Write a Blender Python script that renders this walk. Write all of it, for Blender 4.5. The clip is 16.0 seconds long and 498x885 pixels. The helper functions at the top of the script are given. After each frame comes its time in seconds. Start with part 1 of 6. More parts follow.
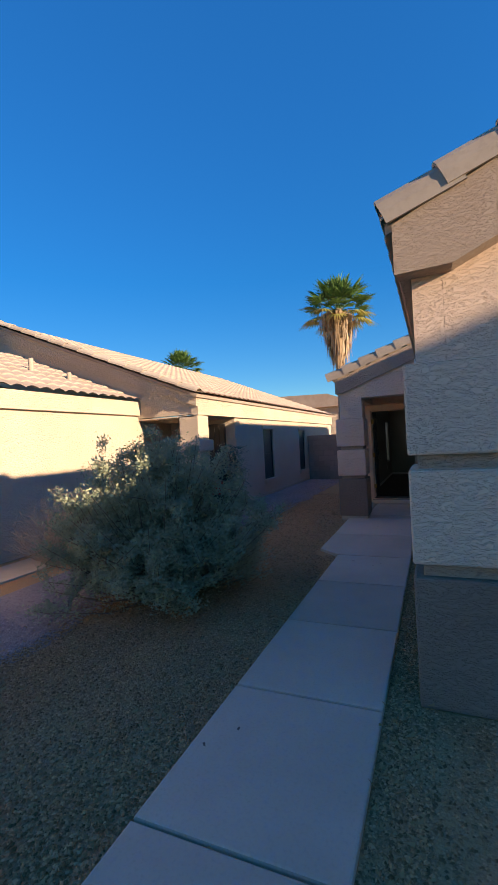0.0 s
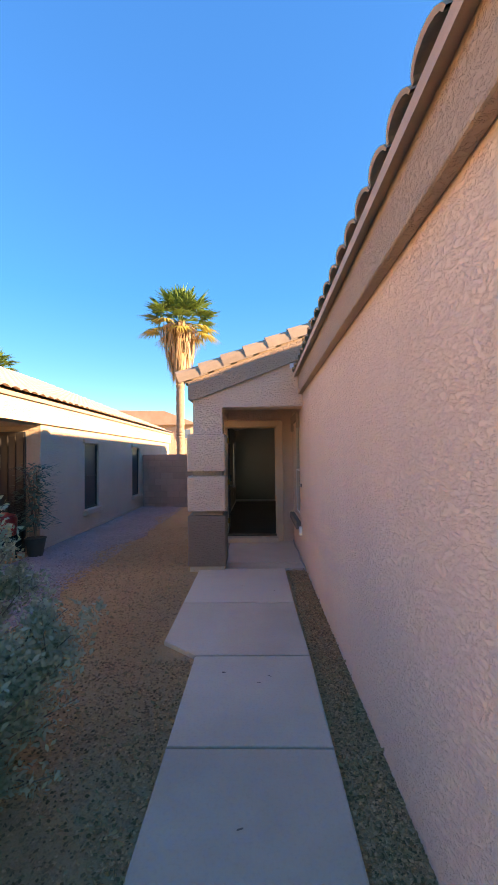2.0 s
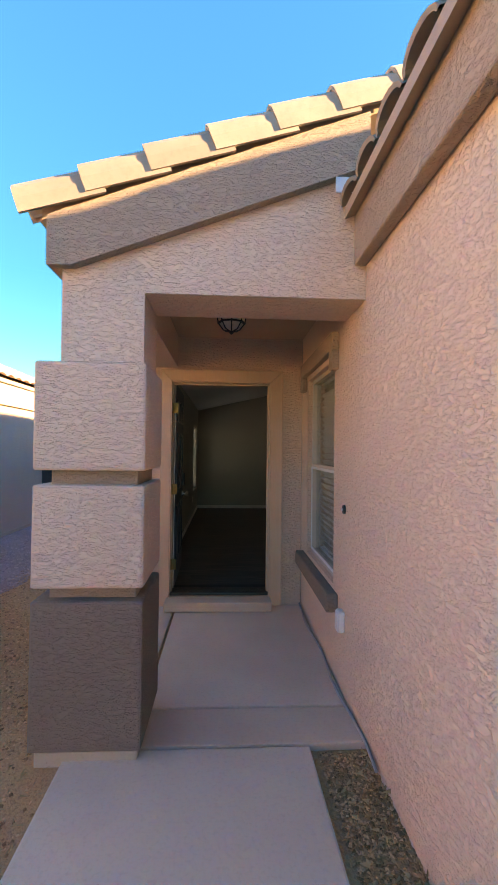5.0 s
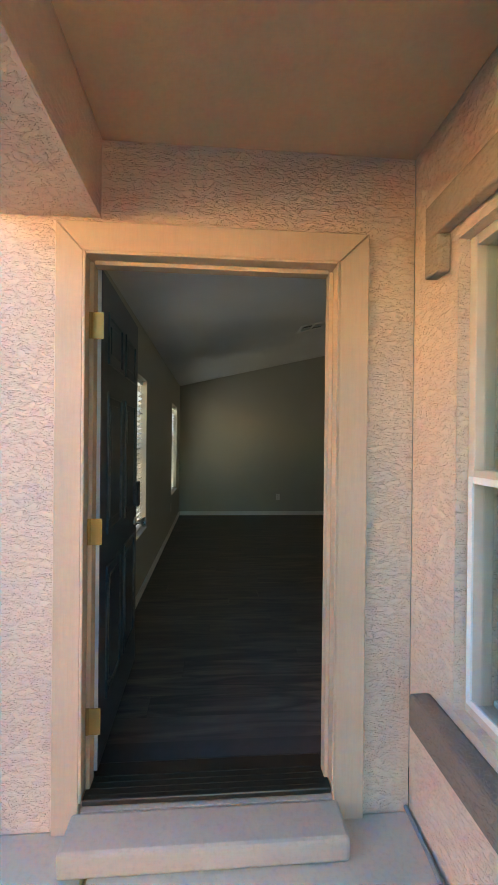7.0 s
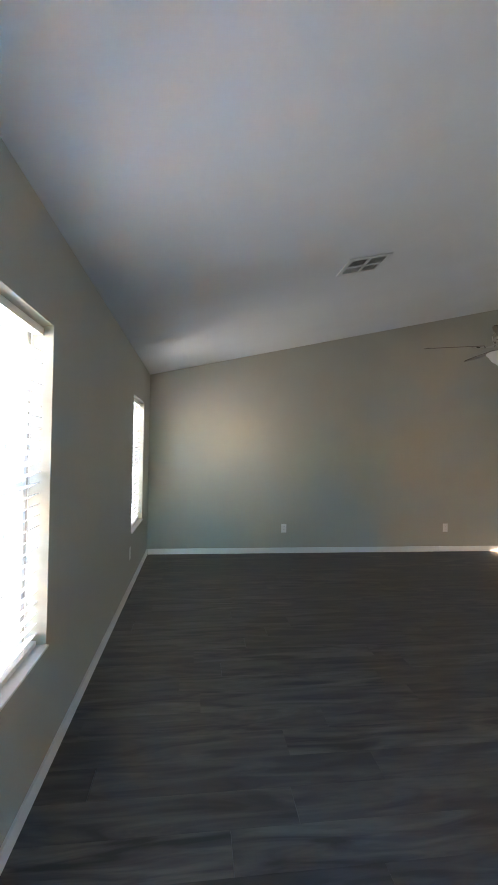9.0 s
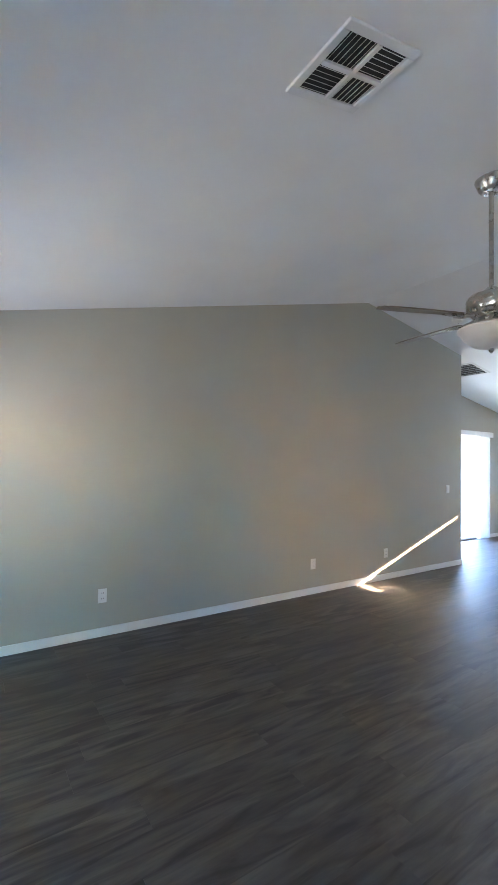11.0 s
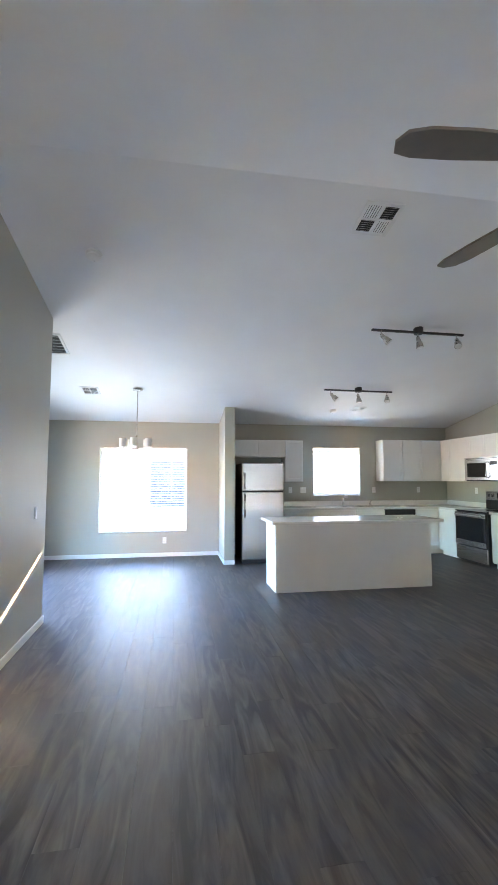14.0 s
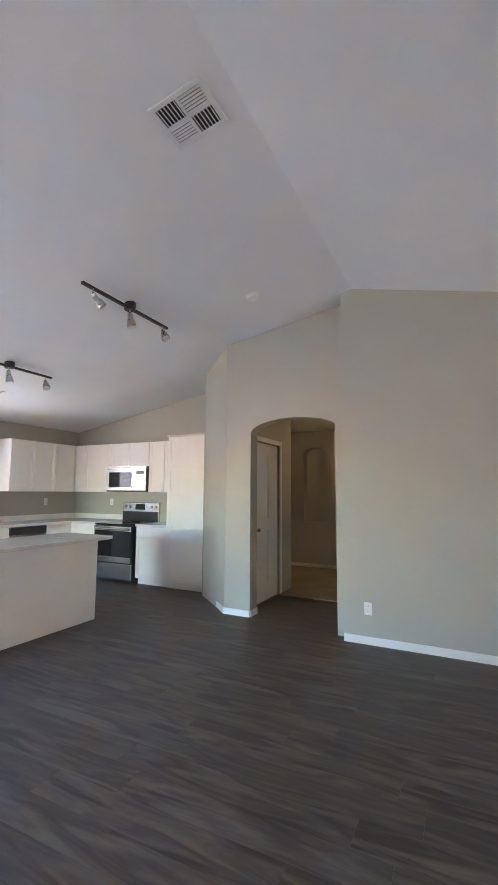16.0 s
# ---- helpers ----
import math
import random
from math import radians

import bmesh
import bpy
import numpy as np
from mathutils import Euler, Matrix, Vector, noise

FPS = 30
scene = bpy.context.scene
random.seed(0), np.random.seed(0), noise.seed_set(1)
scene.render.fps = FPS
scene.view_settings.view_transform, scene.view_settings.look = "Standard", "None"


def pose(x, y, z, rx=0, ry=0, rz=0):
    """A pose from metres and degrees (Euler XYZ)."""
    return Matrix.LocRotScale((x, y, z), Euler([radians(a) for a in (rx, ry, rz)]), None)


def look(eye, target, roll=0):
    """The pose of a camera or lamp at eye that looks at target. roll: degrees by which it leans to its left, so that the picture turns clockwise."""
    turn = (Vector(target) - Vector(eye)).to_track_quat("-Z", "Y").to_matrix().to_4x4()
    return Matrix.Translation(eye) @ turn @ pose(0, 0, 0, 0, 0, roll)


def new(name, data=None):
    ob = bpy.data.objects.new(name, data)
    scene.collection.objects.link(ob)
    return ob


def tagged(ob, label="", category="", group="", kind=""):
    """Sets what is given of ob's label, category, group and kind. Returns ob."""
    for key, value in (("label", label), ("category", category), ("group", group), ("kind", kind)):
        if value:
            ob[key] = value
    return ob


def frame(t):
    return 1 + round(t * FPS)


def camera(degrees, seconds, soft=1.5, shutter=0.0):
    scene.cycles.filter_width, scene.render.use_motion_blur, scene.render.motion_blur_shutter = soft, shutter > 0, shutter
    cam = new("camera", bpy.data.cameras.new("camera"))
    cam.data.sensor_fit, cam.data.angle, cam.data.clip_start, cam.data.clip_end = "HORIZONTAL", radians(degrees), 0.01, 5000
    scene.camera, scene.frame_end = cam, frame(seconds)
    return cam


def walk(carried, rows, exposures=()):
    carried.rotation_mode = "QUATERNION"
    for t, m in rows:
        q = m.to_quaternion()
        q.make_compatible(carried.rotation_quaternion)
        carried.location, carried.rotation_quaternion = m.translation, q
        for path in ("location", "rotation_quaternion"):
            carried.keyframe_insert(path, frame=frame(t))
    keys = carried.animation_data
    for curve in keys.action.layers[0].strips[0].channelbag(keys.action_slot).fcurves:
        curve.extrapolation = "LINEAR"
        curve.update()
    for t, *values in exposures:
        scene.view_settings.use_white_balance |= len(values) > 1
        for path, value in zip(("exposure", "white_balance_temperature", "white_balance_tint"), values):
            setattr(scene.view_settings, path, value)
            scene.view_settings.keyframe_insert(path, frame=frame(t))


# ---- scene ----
cam = camera(59.6, 16.0)
PATH = [
    (0, (0.862, -10.443, 1.559), (0.079, -8.602, 1.557), -3.1),
    (0.5, (0.563, -9.886, 1.58), (0.101, -7.941, 1.596), -1.9),
    (1, (0.354, -9.36, 1.576), (0.104, -7.376, 1.619), -1.9),
    (1.5, (0.219, -8.75, 1.558), (0.065, -6.757, 1.614), -1.4),
    (2, (0.132, -8.175, 1.573), (0.091, -6.177, 1.638), -0.7),
    (2.5, (0.084, -7.546, 1.532), (0.135, -5.548, 1.602), -0.3),
    (3, (0.065, -6.905, 1.53), (0.196, -4.91, 1.59), -0.5),
    (5.5, (0.05, -3.52, 1.475), (0.155, -1.523, 1.492), 0.9),
    (6, (0.05, -2.874, 1.493), (0.17, -0.878, 1.472), 0.9),
    (6.5, (0.03, -2.27, 1.472), (0.17, -0.275, 1.46), 0.75),
    (7, (0.007, -1.657, 1.451), (0.165, 0.336, 1.443), 0.6),
    (7.5, (0.014, -1.08, 1.394), (0.159, 0.914, 1.431), 0.0),
    (8, (-0.005, -0.584, 1.428), (0.143, 1.41, 1.455), 0.1),
    (8.2, (-0.004, -0.386, 1.434), (0.14, 1.608, 1.458), 0.3),
    (10.3, (-0.024, 1.906, 1.576), (0.694, 3.772, 1.641), 1.9),
    (11, (0.169, 2.531, 1.578), (1.264, 4.203, 1.656), 1.2),
    (11.5, (0.254, 3.009, 1.543), (1.625, 4.462, 1.641), 0.5),
    (12, (0.468, 3.507, 1.537), (2.101, 4.657, 1.653), 0.0),
    (12.5, (0.639, 3.959, 1.534), (2.46, 4.777, 1.664), 0.0),
    (13, (0.886, 4.33, 1.517), (2.823, 4.809, 1.66), -0.2),
    (13.5, (1.26, 4.692, 1.526), (3.253, 4.772, 1.678), 0.0),
    (14, (1.64, 4.948, 1.533), (3.605, 4.609, 1.697), 0.0),
    (14.5, (2.086, 5.091, 1.545), (3.938, 4.358, 1.73), 0.6),
    (15, (2.502, 5.231, 1.544), (4.152, 4.119, 1.744), 0.7),
    (15.5, (2.948, 5.228, 1.544), (4.291, 3.761, 1.755), 0.5),
    (16, (3.347, 5.196, 1.498), (4.241, 3.421, 1.722), 0.4),
]
walk(cam, [(t, look(eye, target, roll)) for t, eye, target, roll in PATH],
     [(0, 1.5, 8000, 17), (1.0, 2.0, 9400, 22), (2.0, 2.7, 12000, 29), (3.0, 3.05, 13800, 31), (5.5, 3.45, 13800, 21), (6.2, 4.2, 13500, 17), (7.0, 4.85, 12200, 11),
      (7.5, 5.2, 11400, 12), (7.8, 5.6, 10600, 14), (8.2, 6.05, 9800, 16), (10.3, 7.35, 8000, 20), (13.0, 7.35, 7800, 18), (16.0, 7.5, 8400, 29)])

# world and sun
world = bpy.data.worlds.new("world")
scene.world = world
world.use_nodes = True
SUN = Vector((1.0, -0.2, 0.335)).normalized()
wn = world.node_tree
sky = wn.nodes.new("ShaderNodeTexSky")
sky.sky_type = "NISHITA"
sky.sun_disc = False
sky.sun_elevation = math.asin(SUN.z)
sky.sun_rotation = math.atan2(SUN.x, SUN.y)
sky.air_density = 1.0
sky.dust_density = 0.0
sky.ozone_density = 5.0
deep = wn.nodes.new("ShaderNodeHueSaturation")
deep.inputs["Hue"].default_value = 0.507
deep.inputs["Saturation"].default_value = 1.3
wn.links.new(sky.outputs[0], deep.inputs["Color"])
split = wn.nodes.new("ShaderNodeSeparateColor")
merge = wn.nodes.new("ShaderNodeCombineColor")
split.mode = merge.mode = "HSV"
wn.links.new(deep.outputs[0], split.inputs[0])
wn.links.new(split.outputs[0], merge.inputs[0])
for k, soft_by in ((1, 0.58), (2, 0.53)):
    soften = wn.nodes.new("ShaderNodeMath")
    soften.operation = "POWER"
    soften.inputs[1].default_value = soft_by
    wn.links.new(split.outputs[k], soften.inputs[0])
    wn.links.new(soften.outputs[0], merge.inputs[k])
wn.links.new(merge.outputs[0], wn.nodes["Background"].inputs[0])
wn.nodes["Background"].inputs[1].default_value = 0.145
sun = new("sun", bpy.data.lights.new("sun", "SUN"))
sun.data.energy = 4.4
sun.data.angle = radians(0.5)
sun.data.color = (1.0, 0.86, 0.68)
sun.matrix_world = look(SUN * 60, (0, 0, 0))



def daylight(name, x, y, z, ax, ay, wide, high, watts, color=(0.80, 0.90, 1.0)):
    """The sky's light in a window opening, thrown into the room."""
    lamp = new(name, bpy.data.lights.new(name, "AREA"))
    lamp.data.shape, lamp.data.size, lamp.data.size_y = "RECTANGLE", wide, high
    lamp.data.energy, lamp.data.color = watts, color
    lamp.matrix_world = look((x, y, z), (x + ax, y + ay, z))


daylight("daylight_dining", 10.075, 5.49, 1.317, -1, 0, 1.56, 1.52, 0.70)
daylight("daylight_kitchen", 10.075, 1.74, 1.66, -1, 0, 0.96, 0.92, 0.35)
daylight("daylight_slider", 8.085, 7.415, 1.12, 0, -1, 1.76, 1.94, 0.80)
daylight("daylight_side_1", -0.795, 2.00, 1.315, 1, 0, 0.81, 1.33, 0.37)
daylight("daylight_side_2", -0.795, 5.22, 1.315, 1, 0, 0.81, 1.33, 0.44)

# plan, in metres: floor of the house, its ceiling and walls
ZF = 0.10
XL, XK = -0.62, 9.92
RIDGE_X, RIDGE_Z, EAVE_L, EAVE_R = 4.33, 3.565, 2.42, 2.585
YF, YB, XE = 6.22, 7.27, 6.37
YR, XR = 0.94, 0.735
YK = -0.67


def ceil_z(x):
    if x < RIDGE_X:
        return EAVE_L + (x - XL) * (RIDGE_Z - EAVE_L) / (RIDGE_X - XL)
    return RIDGE_Z + (x - RIDGE_X) * (EAVE_R - RIDGE_Z) / (XK - RIDGE_X)


# materials
def nodes_of(name):
    m = bpy.data.materials.new(name)
    m.use_nodes = True
    nt = m.node_tree
    return m, nt, nt.nodes["Principled BSDF"]


def mix_color(nt, fac, a, b):
    n = nt.nodes.new("ShaderNodeMix")
    n.data_type = "RGBA"
    for sock, v in ((n.inputs[6], a), (n.inputs[7], b)):
        if isinstance(v, tuple):
            sock.default_value = (*v, 1)
        else:
            nt.links.new(v, sock)
    if isinstance(fac, float):
        n.inputs[0].default_value = fac
    else:
        nt.links.new(fac, n.inputs[0])
    return n.outputs[2]


def ramp(nt, src, lo, hi, a=0.0, b=1.0):
    n = nt.nodes.new("ShaderNodeMapRange")
    n.inputs[1].default_value, n.inputs[2].default_value = lo, hi
    n.inputs[3].default_value, n.inputs[4].default_value = a, b
    nt.links.new(src, n.inputs[0])
    return n.outputs[0]


def coords(nt, scale=(1, 1, 1)):
    g = nt.nodes.new("ShaderNodeNewGeometry")
    m = nt.nodes.new("ShaderNodeMapping")
    m.inputs[3].default_value = scale
    nt.links.new(g.outputs["Position"], m.inputs[0])
    return m.outputs[0]


def noise_tex(nt, scale, detail=4, rough=0.55, stretch=(1, 1, 1), warp=0.0):
    n = nt.nodes.new("ShaderNodeTexNoise")
    n.inputs["Scale"].default_value, n.inputs["Detail"].default_value = scale, detail
    n.inputs["Roughness"].default_value, n.inputs["Distortion"].default_value = rough, warp
    nt.links.new(coords(nt, stretch), n.inputs["Vector"])
    return n.outputs[0]


def bump(nt, height, strength, distance, before=None):
    n = nt.nodes.new("ShaderNodeBump")
    n.inputs["Strength"].default_value, n.inputs["Distance"].default_value = strength, distance
    nt.links.new(height, n.inputs["Height"])
    if before:
        nt.links.new(before, n.inputs["Normal"])
    return n.outputs[0]


def surface(name, a, b, rough=0.7, patch=1.2, grain=60.0, grain_mix=0.15, bumps=0.15, depth=0.002, metal=0.0, stretch=(1, 1, 1), spec=0.5):
    """Two tones in wide patches, fine grain in colour and relief."""
    m, nt, p = nodes_of(name)
    wide = ramp(nt, noise_tex(nt, patch, 5), 0.35, 0.65)
    fine = noise_tex(nt, grain, 3, 0.6, stretch)
    c = mix_color(nt, wide, a, b)
    dark = tuple(v * 0.72 for v in a)
    c = mix_color(nt, ramp(nt, fine, 0.45, 0.75, 0.0, grain_mix), c, dark)
    nt.links.new(c, p.inputs["Base Color"])
    p.inputs["Roughness"].default_value, p.inputs["Metallic"].default_value = rough, metal
    p.inputs["Specular IOR Level"].default_value = spec
    if bumps:
        nt.links.new(bump(nt, fine, bumps, depth), p.inputs["Normal"])
    return m


def stucco(name, a, b, scale=25.0, depth=0.009):
    """Skip-trowelled stucco: flat patches, each edged by a thin wavy ridge, with sand grain."""
    m, nt, p = nodes_of(name)
    wide = ramp(nt, noise_tex(nt, 0.8, 5), 0.35, 0.65)
    field = noise_tex(nt, scale, 4.0, 0.58, (1, 1, 2.2), 0.25)
    steps = None
    for at in (0.42, 0.52):
        lip = ramp(nt, field, at, at + 0.025)
        if steps is None:
            steps = lip
        else:
            n = nt.nodes.new("ShaderNodeMath")
            nt.links.new(steps, n.inputs[0])
            nt.links.new(lip, n.inputs[1])
            steps = n.outputs[0]
    fine = noise_tex(nt, 160.0, 3)
    c = mix_color(nt, wide, a, b)
    # low spots of the relief tinted darker: crevice shade put into the colour
    c = mix_color(nt, ramp(nt, field, 0.36, 0.5, 0.06, 0.0), c, tuple(v * 0.6 for v in a))
    stain = ramp(nt, noise_tex(nt, 2.2, 6, 0.6, (1, 1, 0.35)), 0.55, 0.8, 0.0, 0.22)
    c = mix_color(nt, stain, c, tuple(v * 0.7 for v in b))
    nt.links.new(c, p.inputs["Base Color"])
    p.inputs["Roughness"].default_value = 0.9
    p.inputs["Specular IOR Level"].default_value = 0.2
    n1 = bump(nt, steps, 1.0, depth)
    nt.links.new(bump(nt, fine, 0.3, 0.0015, n1), p.inputs["Normal"])
    return m


def plain(name, c, rough=0.5, metal=0.0, spec=0.5):
    m, nt, p = nodes_of(name)
    wide = ramp(nt, noise_tex(nt, 9.0, 4), 0.3, 0.7)
    nt.links.new(mix_color(nt, wide, tuple(v * 0.92 for v in c), c), p.inputs["Base Color"])
    nt.links.new(ramp(nt, noise_tex(nt, 25.0, 3), 0.3, 0.7, max(rough - 0.06, 0.02), rough + 0.06), p.inputs["Roughness"])
    p.inputs["Metallic"].default_value = metal
    p.inputs["Specular IOR Level"].default_value = spec
    return m


def pieces(name, a, b, rough=0.8, grain=40.0, bumps=0.3, depth=0.003, patch=2.0, spec=0.4):
    """As surface(), with a tone of its own for each object."""
    m, nt, p = nodes_of(name)
    oi = nt.nodes.new("ShaderNodeObjectInfo")
    wide = noise_tex(nt, patch, 5)
    add = nt.nodes.new("ShaderNodeMath")
    add.operation = "ADD"
    nt.links.new(ramp(nt, oi.outputs["Random"], 0, 1, -0.22, 0.22), add.inputs[0])
    nt.links.new(wide, add.inputs[1])
    fine = noise_tex(nt, grain, 4, 0.6)
    c = mix_color(nt, ramp(nt, add.outputs[0], 0.3, 0.7), a, b)
    c = mix_color(nt, ramp(nt, fine, 0.5, 0.8, 0.0, 0.3), c, tuple(v * 0.6 for v in a))
    nt.links.new(c, p.inputs["Base Color"])
    p.inputs["Roughness"].default_value = rough
    p.inputs["Specular IOR Level"].default_value = spec
    nt.links.new(bump(nt, fine, bumps, depth), p.inputs["Normal"])
    return m


def glass(name, tint=(0.9, 0.95, 0.95), alpha=0.75):
    """Clear pane: mostly clear, with a mirror-like gloss."""
    m = bpy.data.materials.new(name)
    m.use_nodes = True
    nt = m.node_tree
    nt.nodes.clear()
    out = nt.nodes.new("ShaderNodeOutputMaterial")
    mix = nt.nodes.new("ShaderNodeMixShader")
    lw = nt.nodes.new("ShaderNodeLayerWeight")
    lw.inputs[0].default_value = 0.5
    power = nt.nodes.new("ShaderNodeMath")
    power.operation = "POWER"
    power.inputs[1].default_value = 5.0
    nt.links.new(lw.outputs["Facing"], power.inputs[0])
    tr = nt.nodes.new("ShaderNodeBsdfTransparent")
    tr.inputs[0].default_value = (*tint, 1)
    gl = nt.nodes.new("ShaderNodeBsdfGlossy")
    gl.inputs["Roughness"].default_value = 0.02
    nt.links.new(ramp(nt, power.outputs[0], 0.0, 1.0, 0.04, 0.9), mix.inputs[0])
    nt.links.new(tr.outputs[0], mix.inputs[1])
    nt.links.new(gl.outputs[0], mix.inputs[2])
    nt.links.new(mix.outputs[0], out.inputs[0])
    return m


def glowing(name, c, strength):
    m, nt, p = nodes_of(name)
    p.inputs["Base Color"].default_value = (*c, 1)
    p.inputs["Emission Color"].default_value = (*c, 1)
    p.inputs["Emission Strength"].default_value = strength
    return m


def thin(name, c, share=0.5):
    """Thin sheet that lets light glow through it."""
    m, nt, p = nodes_of(name)
    out = nt.nodes["Material Output"]
    mix = nt.nodes.new("ShaderNodeMixShader")
    mix.inputs[0].default_value = share
    tl = nt.nodes.new("ShaderNodeBsdfTranslucent")
    tl.inputs[0].default_value = (*c, 1)
    p.inputs["Base Color"].default_value = (*c, 1)
    p.inputs["Roughness"].default_value = 0.55
    nt.links.new(p.outputs[0], mix.inputs[1])
    nt.links.new(tl.outputs[0], mix.inputs[2])
    nt.links.new(mix.outputs[0], out.inputs[0])
    return m


STUCCO = stucco("stucco", (0.76, 0.56, 0.43), (0.80, 0.60, 0.465))
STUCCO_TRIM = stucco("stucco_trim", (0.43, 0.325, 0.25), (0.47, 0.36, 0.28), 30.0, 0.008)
STUCCO_BASE = stucco("stucco_base", (0.24, 0.19, 0.15), (0.28, 0.22, 0.175), 25.0, 0.007)
STUCCO_NEXT = stucco("stucco_next", (0.52, 0.415, 0.32), (0.58, 0.47, 0.365), 25.0, 0.005)
STUCCO_FINE = surface("stucco_fine", (0.57, 0.37, 0.235), (0.61, 0.40, 0.26), 0.9, 1.5, 45.0, 0.2, 0.35, 0.004)
TRIM_TAN = surface("tan_trim_paint", (0.56, 0.39, 0.26), (0.61, 0.43, 0.295), 0.55, 2.0, 30.0, 0.18, 0.2, 0.001, stretch=(4, 4, 0.3))
FASCIA = surface("fascia_paint", (0.40, 0.29, 0.21), (0.44, 0.33, 0.24), 0.6, 2.0, 30.0, 0.15, 0.15, 0.001)
CONCRETE = pieces("concrete", (0.46, 0.37, 0.275), (0.56, 0.46, 0.35), 0.85, 55.0, 0.15, 0.0015, 1.3)
GROUND = surface("dry_ground", (0.41, 0.235, 0.115), (0.51, 0.305, 0.16), 0.95, 0.7, 70.0, 0.8, 0.9, 0.012, spec=0.15)
GRAVEL_STONE = pieces("gravel_stone", (0.36, 0.25, 0.165), (0.50, 0.38, 0.27), 0.9)
ROOF_TILE = pieces("concrete_roof_tile", (0.30, 0.245, 0.195), (0.40, 0.335, 0.27), 0.85, 30.0, 0.25, 0.003)
WALL_PAINT = surface("greige_wall_paint", (0.40, 0.382, 0.325), (0.42, 0.402, 0.345), 0.55, 0.9, 55.0, 0.05, 0.25, 0.0016, spec=0.35)
CEILING_PAINT = surface("white_ceiling_paint", (0.72, 0.72, 0.72), (0.76, 0.76, 0.76), 0.8, 1.0, 40.0, 0.04, 0.3, 0.002)
WHITE_PAINT = surface("white_trim_paint", (0.76, 0.75, 0.73), (0.80, 0.79, 0.77), 0.4, 2.0, 30.0, 0.03, 0.05, 0.0005)
CABINET = surface("white_cabinet_paint", (0.78, 0.75, 0.70), (0.82, 0.79, 0.74), 0.38, 2.0, 60.0, 0.03, 0.05, 0.0004)
QUARTZ = surface("pale_worktop", (0.74, 0.71, 0.66), (0.80, 0.77, 0.72), 0.15, 3.0, 140.0, 0.1, 0.0)
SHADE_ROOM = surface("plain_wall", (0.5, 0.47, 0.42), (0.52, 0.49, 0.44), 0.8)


# building blocks
def mesh_of(bm, name, material):
    me = bpy.data.meshes.new(name)
    bmesh.ops.recalc_face_normals(bm, faces=bm.faces[:])
    bm.to_mesh(me)
    bm.free()
    me.materials.append(material)
    return me


def thing(name, bm, material, label="", category="", group="", kind=""):
    return tagged(new(name, mesh_of(bm, name, material)), label, category, group, kind)


def root(name, at, label, category, group="", turn=0.0):
    ob = new(name)
    ob.empty_display_size = 0.1
    ob.matrix_basis = pose(*at, 0, 0, turn)
    return tagged(ob, label, category, group)


def part(name, bm, material, parent, label="", local=False):
    """One mesh under a thing; its coordinates are the world's, or the thing's own where local is set."""
    if not local:
        m = Matrix()
        up = parent
        while up:
            m = up.matrix_basis @ m
            up = up.parent
        bmesh.ops.transform(bm, matrix=m.inverted(), verts=bm.verts[:])
    ob = new(name, mesh_of(bm, name, material))
    ob.parent = parent
    return tagged(ob, label)


def smooth(ob, angle=40):
    ob.data.shade_smooth()
    ob.data.set_sharp_from_angle(angle=radians(angle))
    return ob


def box(bm, x0, x1, y0, y1, z0, z1, bevel=0.0):
    v = [bm.verts.new((x, y, z)) for z in (z0, z1) for x, y in ((x0, y0), (x1, y0), (x1, y1), (x0, y1))]
    fs = [bm.faces.new([v[i] for i in q]) for q in ((3, 2, 1, 0), (4, 5, 6, 7), (0, 1, 5, 4), (1, 2, 6, 5), (2, 3, 7, 6), (3, 0, 4, 7))]
    if bevel:
        bmesh.ops.bevel(bm, geom=list({e for f in fs for e in f.edges}), offset=bevel, segments=2, affect="EDGES", profile=0.5)
    return bm


def boxed(x0, x1, y0, y1, z0, z1, bevel=0.0):
    return box(bmesh.new(), x0, x1, y0, y1, z0, z1, bevel)


def prism(bm, outline, axis, a, b):
    """Extrude a flat outline of two coordinates along an axis, from a to b."""
    def at(p, w):
        return {"x": (w, p[0], p[1]), "y": (p[0], w, p[1]), "z": (p[0], p[1], w)}[axis]
    lo = [bm.verts.new(at(p, a)) for p in outline]
    hi = [bm.verts.new(at(p, b)) for p in outline]
    n = len(outline)
    bm.faces.new(lo[::-1])
    bm.faces.new(hi)
    for i in range(n):
        bm.faces.new((lo[i], lo[(i + 1) % n], hi[(i + 1) % n], hi[i]))
    return bm


